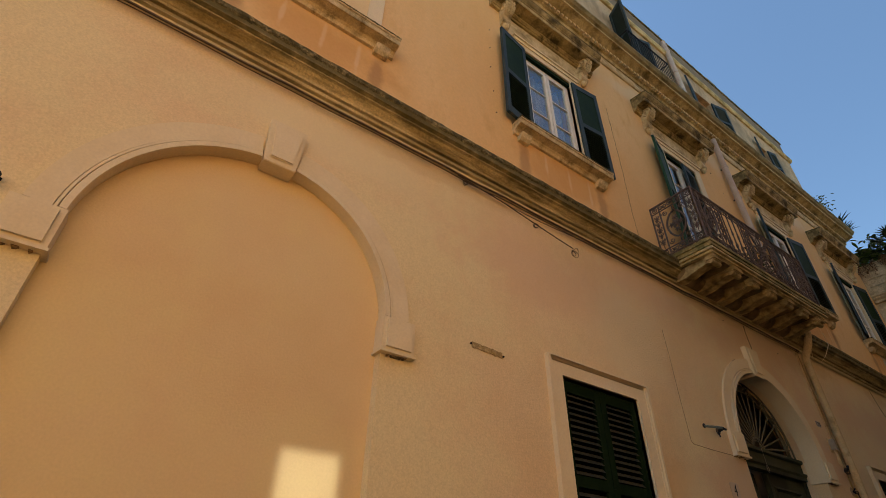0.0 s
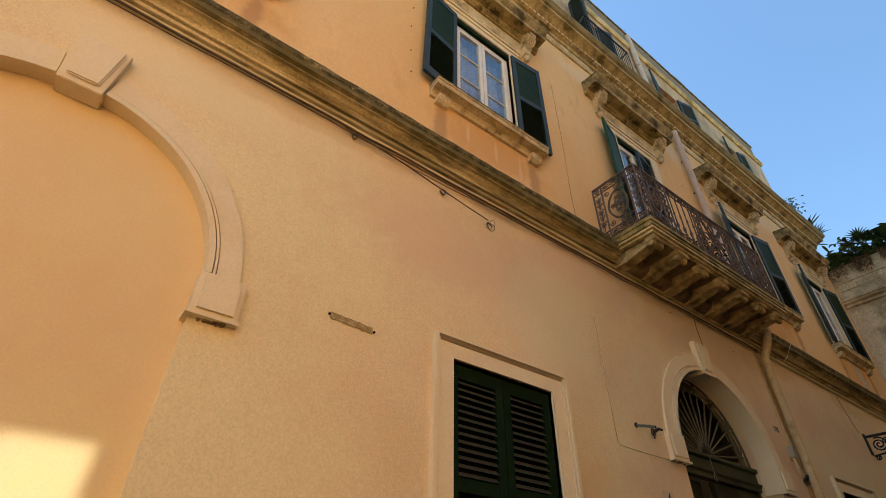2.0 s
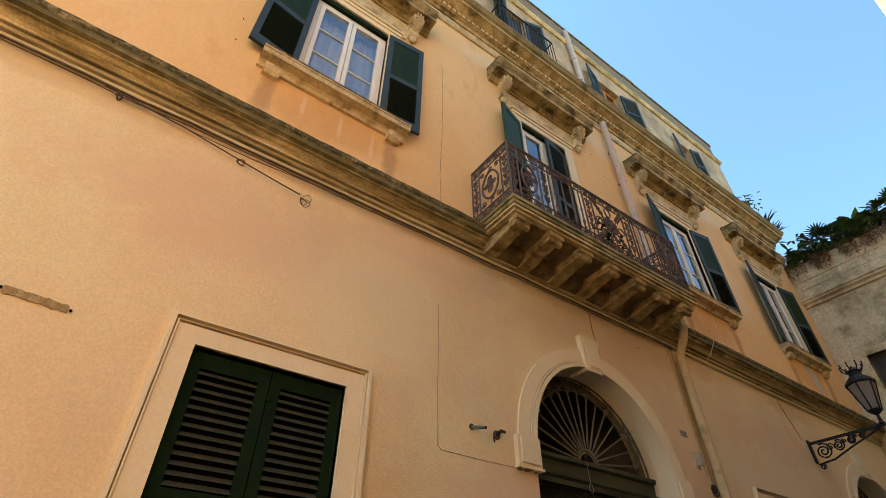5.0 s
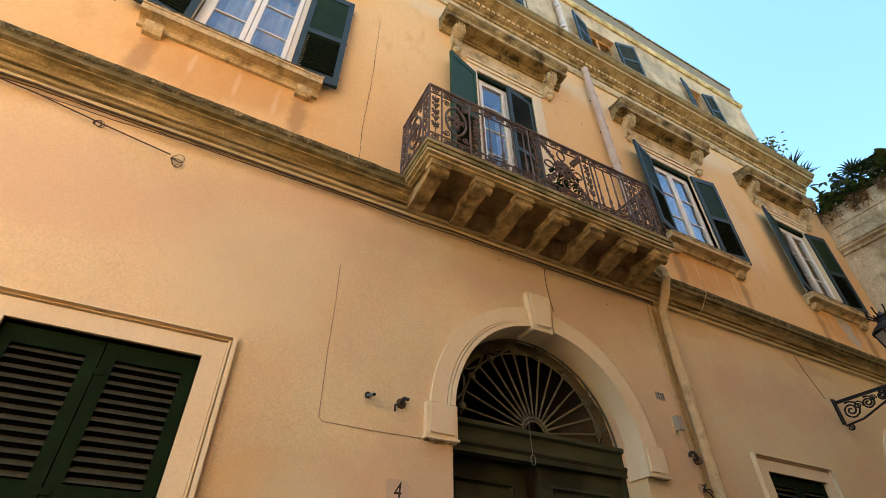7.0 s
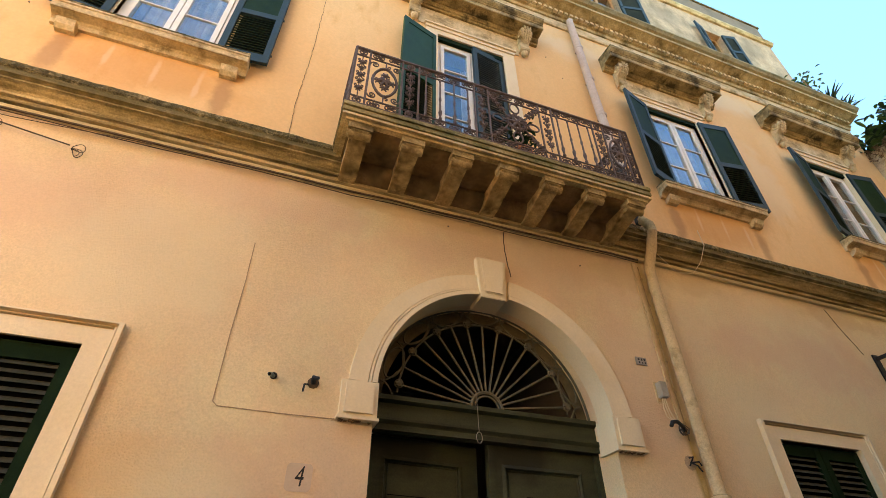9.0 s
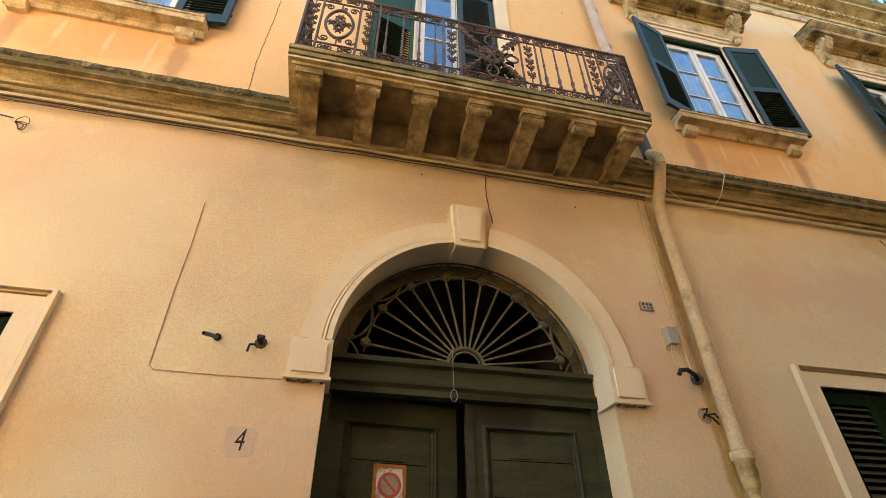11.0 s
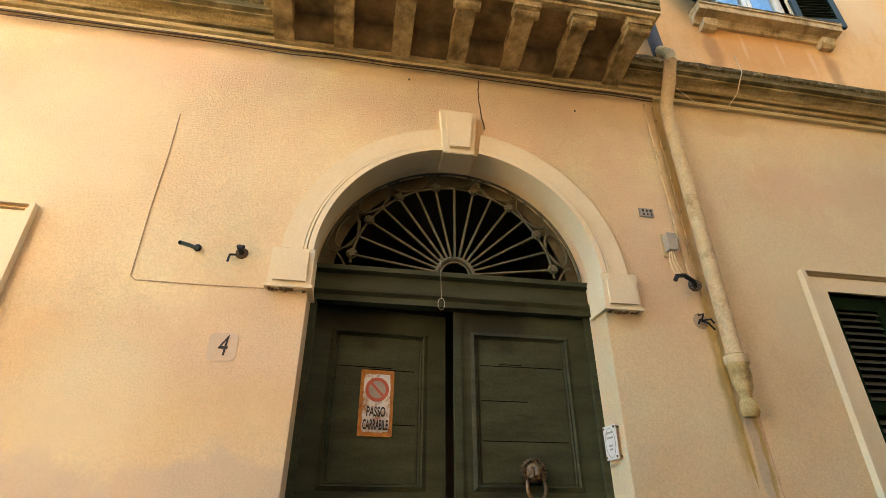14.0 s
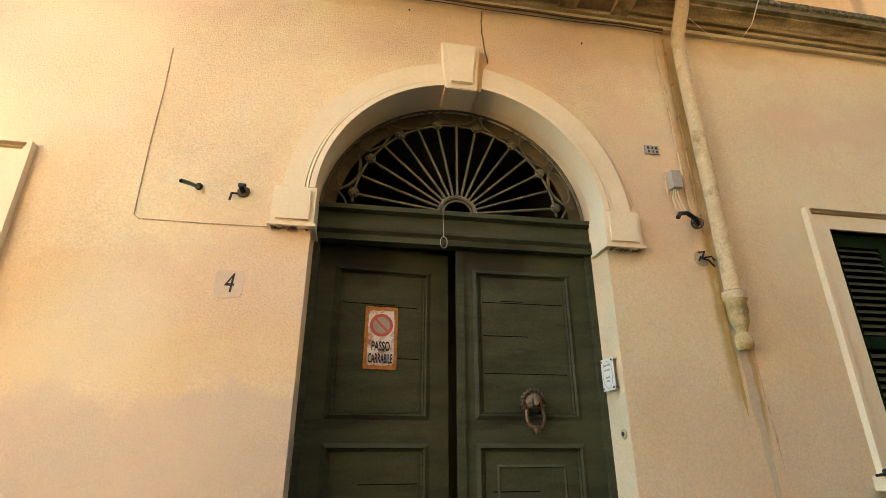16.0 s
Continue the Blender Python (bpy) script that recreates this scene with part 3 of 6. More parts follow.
def surround(cx, depth, lean):
    """The stone surround of an arch: ring in two halves with a raised fillet, keystone and imposts."""
    s = thing("arch_surround", "cream painted stone arch surround with keystone and impost blocks", "arch surround", "arch surrounds", (cx, FY, SPRING), "structure")
    for a0, a1 in ((3, 82.5), (97.5, 177)):
        bm = bmesh.new()
        ring_block(bm, 0, 0, ARCH_R + 0.076, ARCH_R + 0.232, a0, a1, -0.030, 0.01, 26)
        vous = part("arch_ring", bm, TRIM, s)
        bm = bmesh.new()
        ring_block(bm, 0, 0, ARCH_R - 0.004, ARCH_R + 0.040, a0, a1, -0.05, depth - 0.02, 26)
        ring_block(bm, 0, 0, ARCH_R + 0.049, ARCH_R + 0.067, a0, a1, -0.042, 0.01, 26)
        part("fillet", bm, TRIM, vous)
    bm = bmesh.new()
    prism(bm, [(-0.138, ARCH_R - 0.06), (0.138, ARCH_R - 0.06), (0.170, ARCH_R + 0.43), (-0.170, ARCH_R + 0.43)], -0.075, depth)
    bmesh.ops.translate(bm, verts=bm.verts, vec=(lean, 0, 0))
    key = part("keystone", bm, TRIM, s, bevel=0.006)
    bm = bmesh.new()
    prism(bm, [(-0.100, ARCH_R - 0.01), (0.100, ARCH_R - 0.01), (0.140, ARCH_R + 0.40), (-0.140, ARCH_R + 0.40)], -0.098, -0.07)
    bmesh.ops.translate(bm, verts=bm.verts, vec=(lean, 0, 0))
    part("raised_panel", bm, TRIM, key, bevel=0.012)
    for sd in (-1, 1):
        bm = bmesh.new()
        a, b = sorted((sd * (ARCH_R - 0.02), sd * (ARCH_R + 0.285)))
        box(bm, a, b, -0.055, depth, -0.245, 0.055)
        imp = part("impost", bm, TRIM, s, bevel=0.006)
        bm = bmesh.new()
        a, b = sorted((sd * (ARCH_R + 0.018), sd * (ARCH_R + 0.250)))
        box(bm, a, b, -0.076, -0.05, -0.212, 0.026)
        part("raised_panel", bm, TRIM, imp, bevel=0.012)
        bm = bmesh.new()
        a, b = sorted((sd * (ARCH_R - 0.035), sd * (ARCH_R + 0.30)))
        box(bm, a, b, -0.07, depth, -0.262, -0.24)
        part("impost_lip", bm, TRIM, imp, bevel=0.005)
    return s


for c, blind in ARCHES:
    surround(c, 0.088 if blind else 0.22, 0.0 if blind else -0.03)

DY = 3.72                     # the plane of the doors and fanlights


def fanlight(cx):
    s = thing("fanlight", "khaki painted iron sunburst fanlight grille over the door, dark behind", "fanlight grille", "fanlights", (cx, DY, 3.38))
    bm = bmesh.new()
    tube(bm, arc(0, 0, 0.16, 0, 180, 16, 0), 0.020, 8)
    tube(bm, arc(0, 0, 0.125, 0, 180, 16, 0.0), 0.010, 6)
    part("hub", bm, GRILLE, s, smooth=True)
    for k in range(-7, 8):
        a = radians(90 + 11.7 * k)
        bm = bmesh.new()
        d = Vector((math.cos(a), 0, math.sin(a)))
        tube(bm, [d * 0.16, d * 0.90], 0.0115, 6)
        part("spoke", bm, GRILLE, s, smooth=True)
        if k % 2:
            bm = bmesh.new()
            p = d * 0.885
            lathe(bm, [(0.045, 0.0), (0.045, 0.012), (0.030, 0.022), (0.032, 0.028), (0.012, 0.036)], p.x, p.z, 12, "y", -0.01)
            for q in range(6):
                c2 = p + 0.028 * Vector((math.cos(q * 1.047), 0, math.sin(q * 1.047)))
                lathe(bm, [(0.013, 0.0), (0.013, 0.022), (0.006, 0.030)], c2.x, c2.z, 6, "y", -0.014)
            part("rosette", bm, GRILLE, s, smooth=True)
    bm = bmesh.new()
    tube(bm, arc(0, 0, 0.885, 3, 177, 44, 0), 0.011, 6)
    part("inner_arc", bm, GRILLE, s, smooth=True)
    bm = bmesh.new()
    ring_block(bm, 0, -0.09, 1.03, ARCH_R - 0.01, 5, 175, 0.045, 0.065, 30)
    part("rim_board", bm, mat("brown_rim_board", (0.10, 0.072, 0.034), (0.17, 0.125, 0.062), 0.7, 5.0, 60.0, 0.2, 0.2), s, "brown wooden board behind the grille's rim")
    bm = bmesh.new()
    tube(bm, arc(0, -0.08, ARCH_R - 0.02, 4, 176, 44, 0), 0.014, 6)
    part("outer_arc", bm, GRILLE, s, smooth=True)
    for k in range(-6, 7, 2):
        a = radians(90 + 11.7 * k)
        px, pz = 0.985 * math.cos(a), 0.985 * math.sin(a)
        pts = []
        for q in range(20):
            b = 2 * math.pi * q / 20
            u, v = 0.165 * math.cos(b), 0.085 * math.sin(b)
            pts.append((px - u * math.sin(a) + v * math.cos(a), 0, pz + u * math.cos(a) + v * math.sin(a)))
        bm = bmesh.new()
        tube(bm, pts, 0.009, 5, True)
        part("loop", bm, GRILLE, s, smooth=True)
    for k in range(-7, 8, 2):
        bm = bmesh.new()
        a = radians(90 + 11.7 * k)
        for sd in (-1, 1):
            pts = []
            for q in range(9):
                f = q / 8
                ang = a + sd * radians(11.7 * (f ** 1.8))
                rr = 1.065 - 0.17 * f ** 0.7
                pts.append((rr * math.cos(ang), 0.004, rr * math.sin(ang)))
            tube(bm, pts, 0.009, 5)
        part("curl", bm, GRILLE, s, smooth=True)
    return s


for c, blind in ARCHES:
    if not blind:
        fanlight(c)


def panel_frame(bm, x0, x1, z0, z1, y, w=0.035, d=0.02):
    """A mitred moulding round a door panel."""
    o = [(x0, z0), (x1, z0), (x1, z1), (x0, z1)]
    i = [(x0 + w, z0 + w), (x1 - w, z0 + w), (x1 - w, z1 - w), (x0 + w, z1 - w)]
    for k in range(4):
        a, b, c, e = o[k], o[(k + 1) % 4], i[(k + 1) % 4], i[k]
        vs = [bm.verts.new((a[0], y, a[1])), bm.verts.new((b[0], y, b[1])), bm.verts.new((c[0], y - d, c[1])), bm.verts.new((e[0], y - d, e[1]))]
        bm.faces.new(vs)
        w2 = [(c[0], c[1]), (e[0], e[1])]
        sgn = [(c[0] + (0.012 if c[0] < (x0 + x1) / 2 else -0.012), c[1] + (0.012 if c[1] < (z0 + z1) / 2 else -0.012)), (e[0] + (0.012 if e[0] < (x0 + x1) / 2 else -0.012), e[1] + (0.012 if e[1] < (z0 + z1) / 2 else -0.012))]
        vs2 = [vs[3], vs[2], bm.verts.new((sgn[0][0], y + 0.006, sgn[0][1])), bm.verts.new((sgn[1][0], y + 0.006, sgn[1][1]))]
        bm.faces.new(vs2)


def leaf(door, w, swing, wicket):
    """One door leaf, hinged at x = 0, running along +x."""
    bm = bmesh.new()
    rows = [(0.05, 0.60), (0.78, 1.57), (1.73, 2.90)]
    holes = [(0.13, w - 0.15, a, b) for a, b in rows]
    wall_grid(bm, 0, w, 0.02, 3.06, 0, 0.055, holes)
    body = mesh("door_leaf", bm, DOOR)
    pivot = new("door_leaf", body)
    pivot.parent = door
    for a, b in rows:
        boxed("panel", (0.12, w - 0.14, 0.022, 0.045, a - 0.01, b + 0.01), DOOR, pivot)
        bm = bmesh.new()
        panel_frame(bm, 0.13, w - 0.15, a, b, -0.002, 0.03, 0.014)
        panel_frame(bm, 0.165, w - 0.185, a + 0.035, b - 0.035, 0.014, 0.014, 0.006)
        part("panel_moulding", bm, DOOR, pivot)
        boxed("raised_field", (0.20, w - 0.22, 0.010, 0.024, a + 0.058, b - 0.058), DOOR, pivot, bevel=0.006)
    for z, a, b in ((2.63, 0.21, 0.95), (2.645, 0.36, 0.55), (2.36, 0.21, 0.58), (2.07, 0.21, 0.88), (1.25, 0.25, 0.6)) if wicket else ((2.60, 0.205, 0.62), (2.585, 0.45, 0.80), (2.18, 0.62, 0.82), (1.30, 0.4, 0.85)):
        boxed("plank_seam", (a, min(b, w - 0.23), 0.0085, 0.0115, z - 0.004, z + 0.003), SPLIT_SHADE, pivot)
    if wicket:
        bm = bmesh.new()
        panel_frame(bm, 0.28, w - 0.30, 0.92, 1.43, 0.012, 0.02, 0.012)
        part("panel_moulding", bm, DOOR, pivot)
    pivot.matrix_basis = swing
    return pivot


def portal(number, cx, ajar):
    d = thing("door_%d" % number, "dark olive green panelled double door, one leaf slightly ajar" if ajar else "dark green panelled double door, shut", "door", "portal doors", (cx, DY, 0), "structure")
    W = 2 * ARCH_R
    bm = bmesh.new()
    prism(bm, [(-0.05, 3.07), (-0.05, 3.12), (-0.075, 3.15), (-0.075, 3.17), (-0.03, 3.175), (-0.03, 3.31), (-0.075, 3.33), (-0.075, 3.37), (0.06, 3.37), (0.06, 3.07)], -ARCH_R, ARCH_R, "x")
    part("transom", bm, DOOR, d)
    for sd in (-1, 1):
        a, b = sorted((sd * ARCH_R, sd * (ARCH_R - 0.05)))
        boxed("door_jamb", (a, b, -0.02, 0.10, 0, 3.07), DOOR, d)
    for z in (1.40, 0.45):
        boxed("hinge_plate", (-ARCH_R - 0.001, -ARCH_R + 0.022, -0.27, -0.20, z, z + 0.20), GREYBOX, d, "grey iron hinge plate", bevel=0.004)
    w = ARCH_R - 0.055
    leaf(d, w - 0.045, pose(-ARCH_R + 0.05, 0.065, 0, 0, 0, 5.5 if ajar else 0), False)
    r = leaf(d, w + 0.015, pose(ARCH_R - 0.05 - (w + 0.015), 0.02, 0), True)
    boxed("meeting_strip", (-0.005, 0.055, -0.022, 0.002, 0.02, 3.05), DOOR, r, bevel=0.006)
    return d


portal(1, 8.39, True)
portal(2, 16.15, False)
bm = bmesh.new()
box(bm, 7.0, 9.8, 3.95, 6.4, -0.1, 0.0)
structure("floor", bm, PAVE, "dim stone floor of the entrance hall", "floor")


# ---- shutters and windows ----
def slat_mesh(w, d=0.045, th=0.010):
    bm = bmesh.new()
    prism(bm, [(-d / 2, -d * 0.42), (-d / 2 + th, -d * 0.42), (d / 2, d * 0.42), (d / 2 - th, d * 0.42)], 0, w, "x")
    return mesh("slat", bm, SLAT)


def shutter(parent, name, w, h, frame_m, panel_m, m, panel_share=0.0, pitch=0.06, single=True, stile=0.085, label=""):
    """A louvred leaf from x = 0 to w, z = 0 to h, its outer face at y = 0; an upper board panel where panel_share is given."""
    bm = bmesh.new()
    mid = h * (1 - panel_share) if panel_share else h * 0.5
    box(bm, 0, stile, 0, 0.045, 0, h), box(bm, w - stile, w, 0, 0.045, 0, h)
    for a, b in ((0, 0.15), (mid - 0.05, mid + 0.05), (h - 0.12, h)):
        box(bm, stile, w - stile, 0.002, 0.043, a, b)
    ob = part(name, bm, frame_m, parent, label)
    ob.matrix_basis = m
    bands = [(0.15, mid - 0.05)] + ([] if panel_share else [(mid + 0.05, h - 0.12)])
    if panel_share:
        # black sheet that gives the louvre gaps their shade
        boxed("shade_backing", (stile, w - stile, -0.004, 0.0005, 0.15, mid - 0.05), SPLIT_SHADE, ob)
        boxed("board_panel", (stile, w - stile, 0.012, 0.032, mid + 0.05, h - 0.12), panel_m, ob)
    sm = slat_mesh(w - 2 * stile + 0.01)
    if single:
        for a, b in bands:
            z = a + pitch * 0.5
            while z < b:
                sl = new("slat", sm)
                sl.parent = ob
                sl.matrix_basis = pose(stile - 0.005, 0.022, z)
                z += pitch
    else:
        bm = bmesh.new()
        for a, b in bands:
            z = a + pitch * 0.5
            while z < b:
                prism(bm, [(0.012, z + 0.006), (0.016, z + 0.010), (0.044, z - 0.008), (0.041, z - 0.014)], stile - 0.004, w - stile + 0.004, "x")
                z += pitch
        tagged(part("louvres", bm, LOUVRE if panel_share else frame_m, ob), kind="stuff")
    for z in (0.22, h * 0.5, h - 0.22):
        boxed("hinge", (-0.012, 0.05, -0.010, 0.0, z - 0.018, z + 0.018), frame_m, ob)
    return ob


def ground_window(number, cx):
    s = thing("window_%d" % number, "ground floor window with closed dark green louvred shutters in a cream moulded frame", "window", "ground floor windows", (cx, FY, 0), "structure")
    H, O, Z = GW_H, GW_H + 0.21, GW_Z0 - 0.02
    def ring(bm, a, b, depth):
        """A door-shaped frame between two offsets from the opening: two uprights and a lintel."""
        for sd in (-1, 1):
            x0, x1 = sorted((sd * (H + a), sd * (H + b)))
            box(bm, x0, x1, -depth, 0.10 if a == 0 else 0.0, Z, GW_Z1 + a)
        box(bm, -H - b, H + b, -depth, 0.10 if a == 0 else 0.0, GW_Z1 + a, GW_Z1 + b * 0.9)
    bm = bmesh.new()
    ring(bm, 0, 0.150, 0.028)
    fr = part("window_frame", bm, TRIM, s)
    bm = bmesh.new()
    ring(bm, 0.153, 0.168, 0.040)
    ring(bm, 0.178, 0.212, 0.056)
    part("outer_moulding", bm, TRIM, fr, bevel=0.006)
    bm = bmesh.new()
    box(bm, -O - 0.05, O + 0.05, -0.10, 0.12, GW_Z0 - 0.12, GW_Z0 - 0.022)
    part("window_sill", bm, TRIM, s, bevel=0.012)
    w, h = H - 0.012, GW_Z1 - GW_Z0 - 0.03
    for k in (0, 1):
        shutter(s, "shutter", w, h, GREEN, GREEN, pose(-H + 0.008 + k * (w + 0.008), 0.03, GW_Z0 + 0.012), pitch=0.062)
    for x in (-H - 0.02, H + 0.02):
        bm = bmesh.new()
        d = 0.10 if x > 0 else -0.10
        tube(bm, [(x + d, -0.05, GW_Z0 - 0.008), (x + 1.9 * d, -0.085, GW_Z0 - 0.006), (x + 2.5 * d, -0.09, GW_Z0 - 0.01), (x + 2.9 * d, -0.08, GW_Z0 - 0.016)], 0.013, 6, r1=0.009)
        lathe(bm, [(0.012, -0.01), (0.024, 0.0), (0.022, 0.02), (0.010, 0.03)], x + 2.0 * d, -0.085, 8, base=GW_Z0)
        part("shutter_catch", bm, BLACK_IRON, s, smooth=True)
    # added black sheet in place of the unlit room behind the slats
    boxed("shade_sheet", (-H + 0.002, H - 0.002, 0.100, 0.112, GW_Z0, GW_Z1 - 0.002), SPLIT_SHADE, s, "black sheet added for the dark behind the slats")
    return s


for i, c in enumerate(GROUND_WINDOWS):
    ground_window(i + 1, c)


def console(parent, x, z):
    """A carved scroll bracket under a window hood."""
    bm = bmesh.new()
    prof = [(0.0, 0.0), (-0.06, -0.0), (-0.235, -0.0), (-0.25, -0.06), (-0.245, -0.13), (-0.21, -0.19), (-0.15, -0.23), (-0.11, -0.29), (-0.10, -0.36), (-0.115, -0.42), (-0.10, -0.46), (-0.05, -0.49), (0.0, -0.50)]
    prism(bm, [(y * 0.92, z + q) for y, q in prof], x - 0.085, x + 0.085, "x")
    c = part("console", bm, STONE_PALE, parent, "carved stone scroll console", bevel=0.012)
    bm = bmesh.new()
    for sd in (-1, 1):
        pts = []
        for i in range(26):
            a = i * 0.42
            r = 0.105 * (1 - i / 27)
            pts.append((x + sd * 0.088, -0.135 + r * math.cos(a + 1.2), z - 0.115 + r * math.sin(a + 1.2)))
        tube(bm, pts, 0.016, 6)
    part("volute", bm, STONE_PALE, c, smooth=True)
    bm = bmesh.new()
    for i in range(5):
        q = z - 0.05 - i * 0.055
        yy = -0.25 + max(0, i - 1) * 0.022
        for sx in (-0.045, 0.0, 0.045):
            tube(bm, [(x + sx * 1.2, yy - 0.004, q + 0.02), (x + sx * 1.1, yy - 0.022, q), (x + sx * 0.7, yy + 0.006, q - 0.035)], 0.017, 6, r1=0.008)
    part("acanthus", bm, STONE_PALE, c, smooth=True)
    bm = bmesh.new()
    lathe(bm, [(0.02, -0.60), (0.05, -0.57), (0.058, -0.53), (0.06, -0.50)], x, -0.05, 8, base=z)
    part("drop", bm, STONE_PALE, c, smooth=True)


def hood(parent, z0=9.80):
    bm = bmesh.new()
    W = 1.26
    prof = [(0.03, z0), (-0.045, z0), (-0.055, z0 + 0.035), (-0.075, z0 + 0.04), (-0.10, z0 + 0.085), (-0.10, z0 + 0.115), (-0.275, z0 + 0.12), (-0.285, z0 + 0.108), (-0.295, z0 + 0.12), (-0.295, z0 + 0.205), (-0.308, z0 + 0.21), (-0.308, z0 + 0.235), (-0.325, z0 + 0.25), (-0.355, z0 + 0.30), (-0.355, z0 + 0.33), (0.03, z0 + 0.335)]
    prism(bm, prof, -W, W, "x")
    h = part("hood", bm, HOOD, parent, "weathered moulded stone hood")
    bm = bmesh.new()
    prism(bm, [(0.03, z0 + 0.337), (-0.352, z0 + 0.333), (-0.358, z0 + 0.35), (0.03, z0 + 0.40)], -W - 0.005, W + 0.005, "x")
    part("lichen_crust", bm, LICHEN, h)
    box_d = (-0.88, 0.88, -0.012, 0.02, 9.33, z0)
    boxed("frieze_panel", box_d, STONE_PALE, parent)
    for sd in (-1, 1):
        console(parent, sd * 0.965, z0 + 0.10)


def sill(parent, z=6.95):
    bm = bmesh.new()
    prism(bm, [(0.03, z - 0.20), (-0.035, z - 0.20), (-0.05, z - 0.15), (-0.075, z - 0.125), (-0.165, z - 0.105), (-0.18, z - 0.112), (-0.185, z - 0.10), (-0.185, z - 0.035), (-0.20, z - 0.03), (-0.20, z), (0.03, z + 0.012)], -0.97, 0.97, "x")
    s = part("window_sill", bm, STONE_PALE, parent, "weathered pale moulded stone sill")
    bm = bmesh.new()
    for k in range(60):
        x, b = -0.975 + 1.95 * k / 60, 0.012 * noise.noise((k * 0.7, z, parent.location.x))
        prism(bm, [(0.0, z + 0.014), (-0.203 - 0.4 * b, z - 0.006 + b), (-0.203, z + 0.014 + abs(b)), (0.0, z + 0.022)], x, x + 0.0325, "x")
    tagged(part("lichen_crust", bm, LICHEN, s), kind="stuff")
    for sd in (-1, 1):
        bm = bmesh.new()
        prism(bm, [(0.02, z - 0.29), (-0.05, z - 0.29), (-0.09, z - 0.25), (-0.12, z - 0.18), (0.02, z - 0.18)], sd * 0.80 - 0.09, sd * 0.80 + 0.09, "x")
        part("sill_bracket", bm, STONE_PALE, s, bevel=0.008)


def casement(parent, z0, z1, bars=2):
    """White two-leaf casement with panes, set in the opening."""
    y = 0.055
    H = UW_H
    bm = bmesh.new()
    box(bm, -H, -H + 0.06, y, y + 0.08, z0, z1), box(bm, H - 0.06, H, y, y + 0.08, z0, z1)
    box(bm, -H + 0.06, H - 0.06, y, y + 0.08, z1 - 0.06, z1), box(bm, -H + 0.06, H - 0.06, y, y + 0.08, z0, z0 + 0.05)
    f = part("window_frame", bm, CASE, parent, "white painted casement frame")
    for sd in (-1, 1):
        a, b = sorted((sd * 0.006, sd * (H - 0.065)))
        bm = bmesh.new()
        box(bm, a, a + 0.058, y - 0.015, y + 0.045, z0 + 0.055, z1 - 0.065), box(bm, b - 0.058, b, y - 0.015, y + 0.045, z0 + 0.055, z1 - 0.065)
        for q, hh in ((z0 + 0.055, 0.11), (z1 - 0.065 - 0.075, 0.075)):
            box(bm, a + 0.058, b - 0.058, y - 0.015, y + 0.045, q, q + hh)
        n = bars + 1
        lo, hi = z0 + 0.165, z1 - 0.14
        for k in range(1, n):
            q = lo + (hi - lo) * k / n
            box(bm, a + 0.058, b - 0.058, y - 0.005, y + 0.03, q - 0.009, q + 0.009)
        sash = part("sash", bm, CASE, f, bevel=0.004)
        for k in range(n):
            p = boxed("pane", (a + 0.055, b - 0.055, y + 0.010, y + 0.015, lo + (hi - lo) * k / n, lo + (hi - lo) * (k + 1) / n), GLASS, f)
            p.visible_shadow = False
    return f


def curtain(parent, x0, x1, z0, z1):
    bm = bmesh.new()
    n = 40
    for i in range(n):
        xs = [x0 + (x1 - x0) * (i + k) / n for k in (0, 1)]
        ys = [0.24 + 0.022 * math.sin(x * 55) + 0.01 * math.sin(x * 23) for x in xs]
        vs = [bm.verts.new(v) for v in ((xs[0], ys[0], z0), (xs[1], ys[1], z0), (xs[1], ys[1], z1), (xs[0], ys[0], z1))]
        bm.faces.new(vs)
    bmesh.ops.remove_doubles(bm, verts=bm.verts, dist=1e-5)
    return part("curtain", bm, CURTAIN, parent, "white lace curtain", smooth=True)


def window_trim(parent, z0, z1):
    bm = bmesh.new()
    H, O = UW_H, UW_H + 0.20
    for a, b in ((-O, -H), (H, O)):
        box(bm, a, b, -0.025, 0.15, z0, z1)
    box(bm, -O, O, -0.025, 0.15, z1, z1 + 0.19)
    t = part("stone_trim", bm, TRIM, parent)
    bm = bmesh.new()
    box(bm, -O - 0.01, O + 0.01, -0.045, 0.0, z1 + 0.12, z1 + 0.19), box(bm, -O - 0.03, O + 0.03, -0.07, 0.0, z1 + 0.192, z1 + 0.225)
    part("trim_moulding", bm, TRIM, t, bevel=0.006)
    boxed("shutter_track", (-H, H, 0.0, 0.05, z1 - 0.10, z1 - 0.004), GREEN, parent)


def upper_window(number, cx, lean_l, lean_r):
    s = thing("window_%d" % number, "first floor window with open blue-green louvred shutters, stone sill and hood on scroll consoles", "window", "first floor windows", (cx, FY, 0), "structure")
    window_trim(s, UW_Z0, UW_Z1)
    hood(s)
    sill(s)
    casement(s, UW_Z0, UW_Z1 - 0.10)
    curtain(s, -0.5, 0.5, UW_Z0 + 0.05, UW_Z1 - 0.14)
    h = UW_Z1 - UW_Z0 - 0.06
    shutter(s, "shutter", 0.585, h, TEAL, PANEL, pose(-UW_H - 0.01, -0.06, UW_Z0 + 0.03, 0, 0, 180 + lean_l) @ pose(0, -0.045, 0), 0.52, 0.052, False, 0.075)
    shutter(s, "shutter", 0.585, h, TEAL, PANEL, pose(UW_H + 0.01, -0.06, UW_Z0 + 0.03, 0, 0, -lean_r) @ pose(0.585, 0.0, 0, 0, 0, 180) @ pose(0, -0.045, 0), 0.52, 0.052, False, 0.075)
    return s


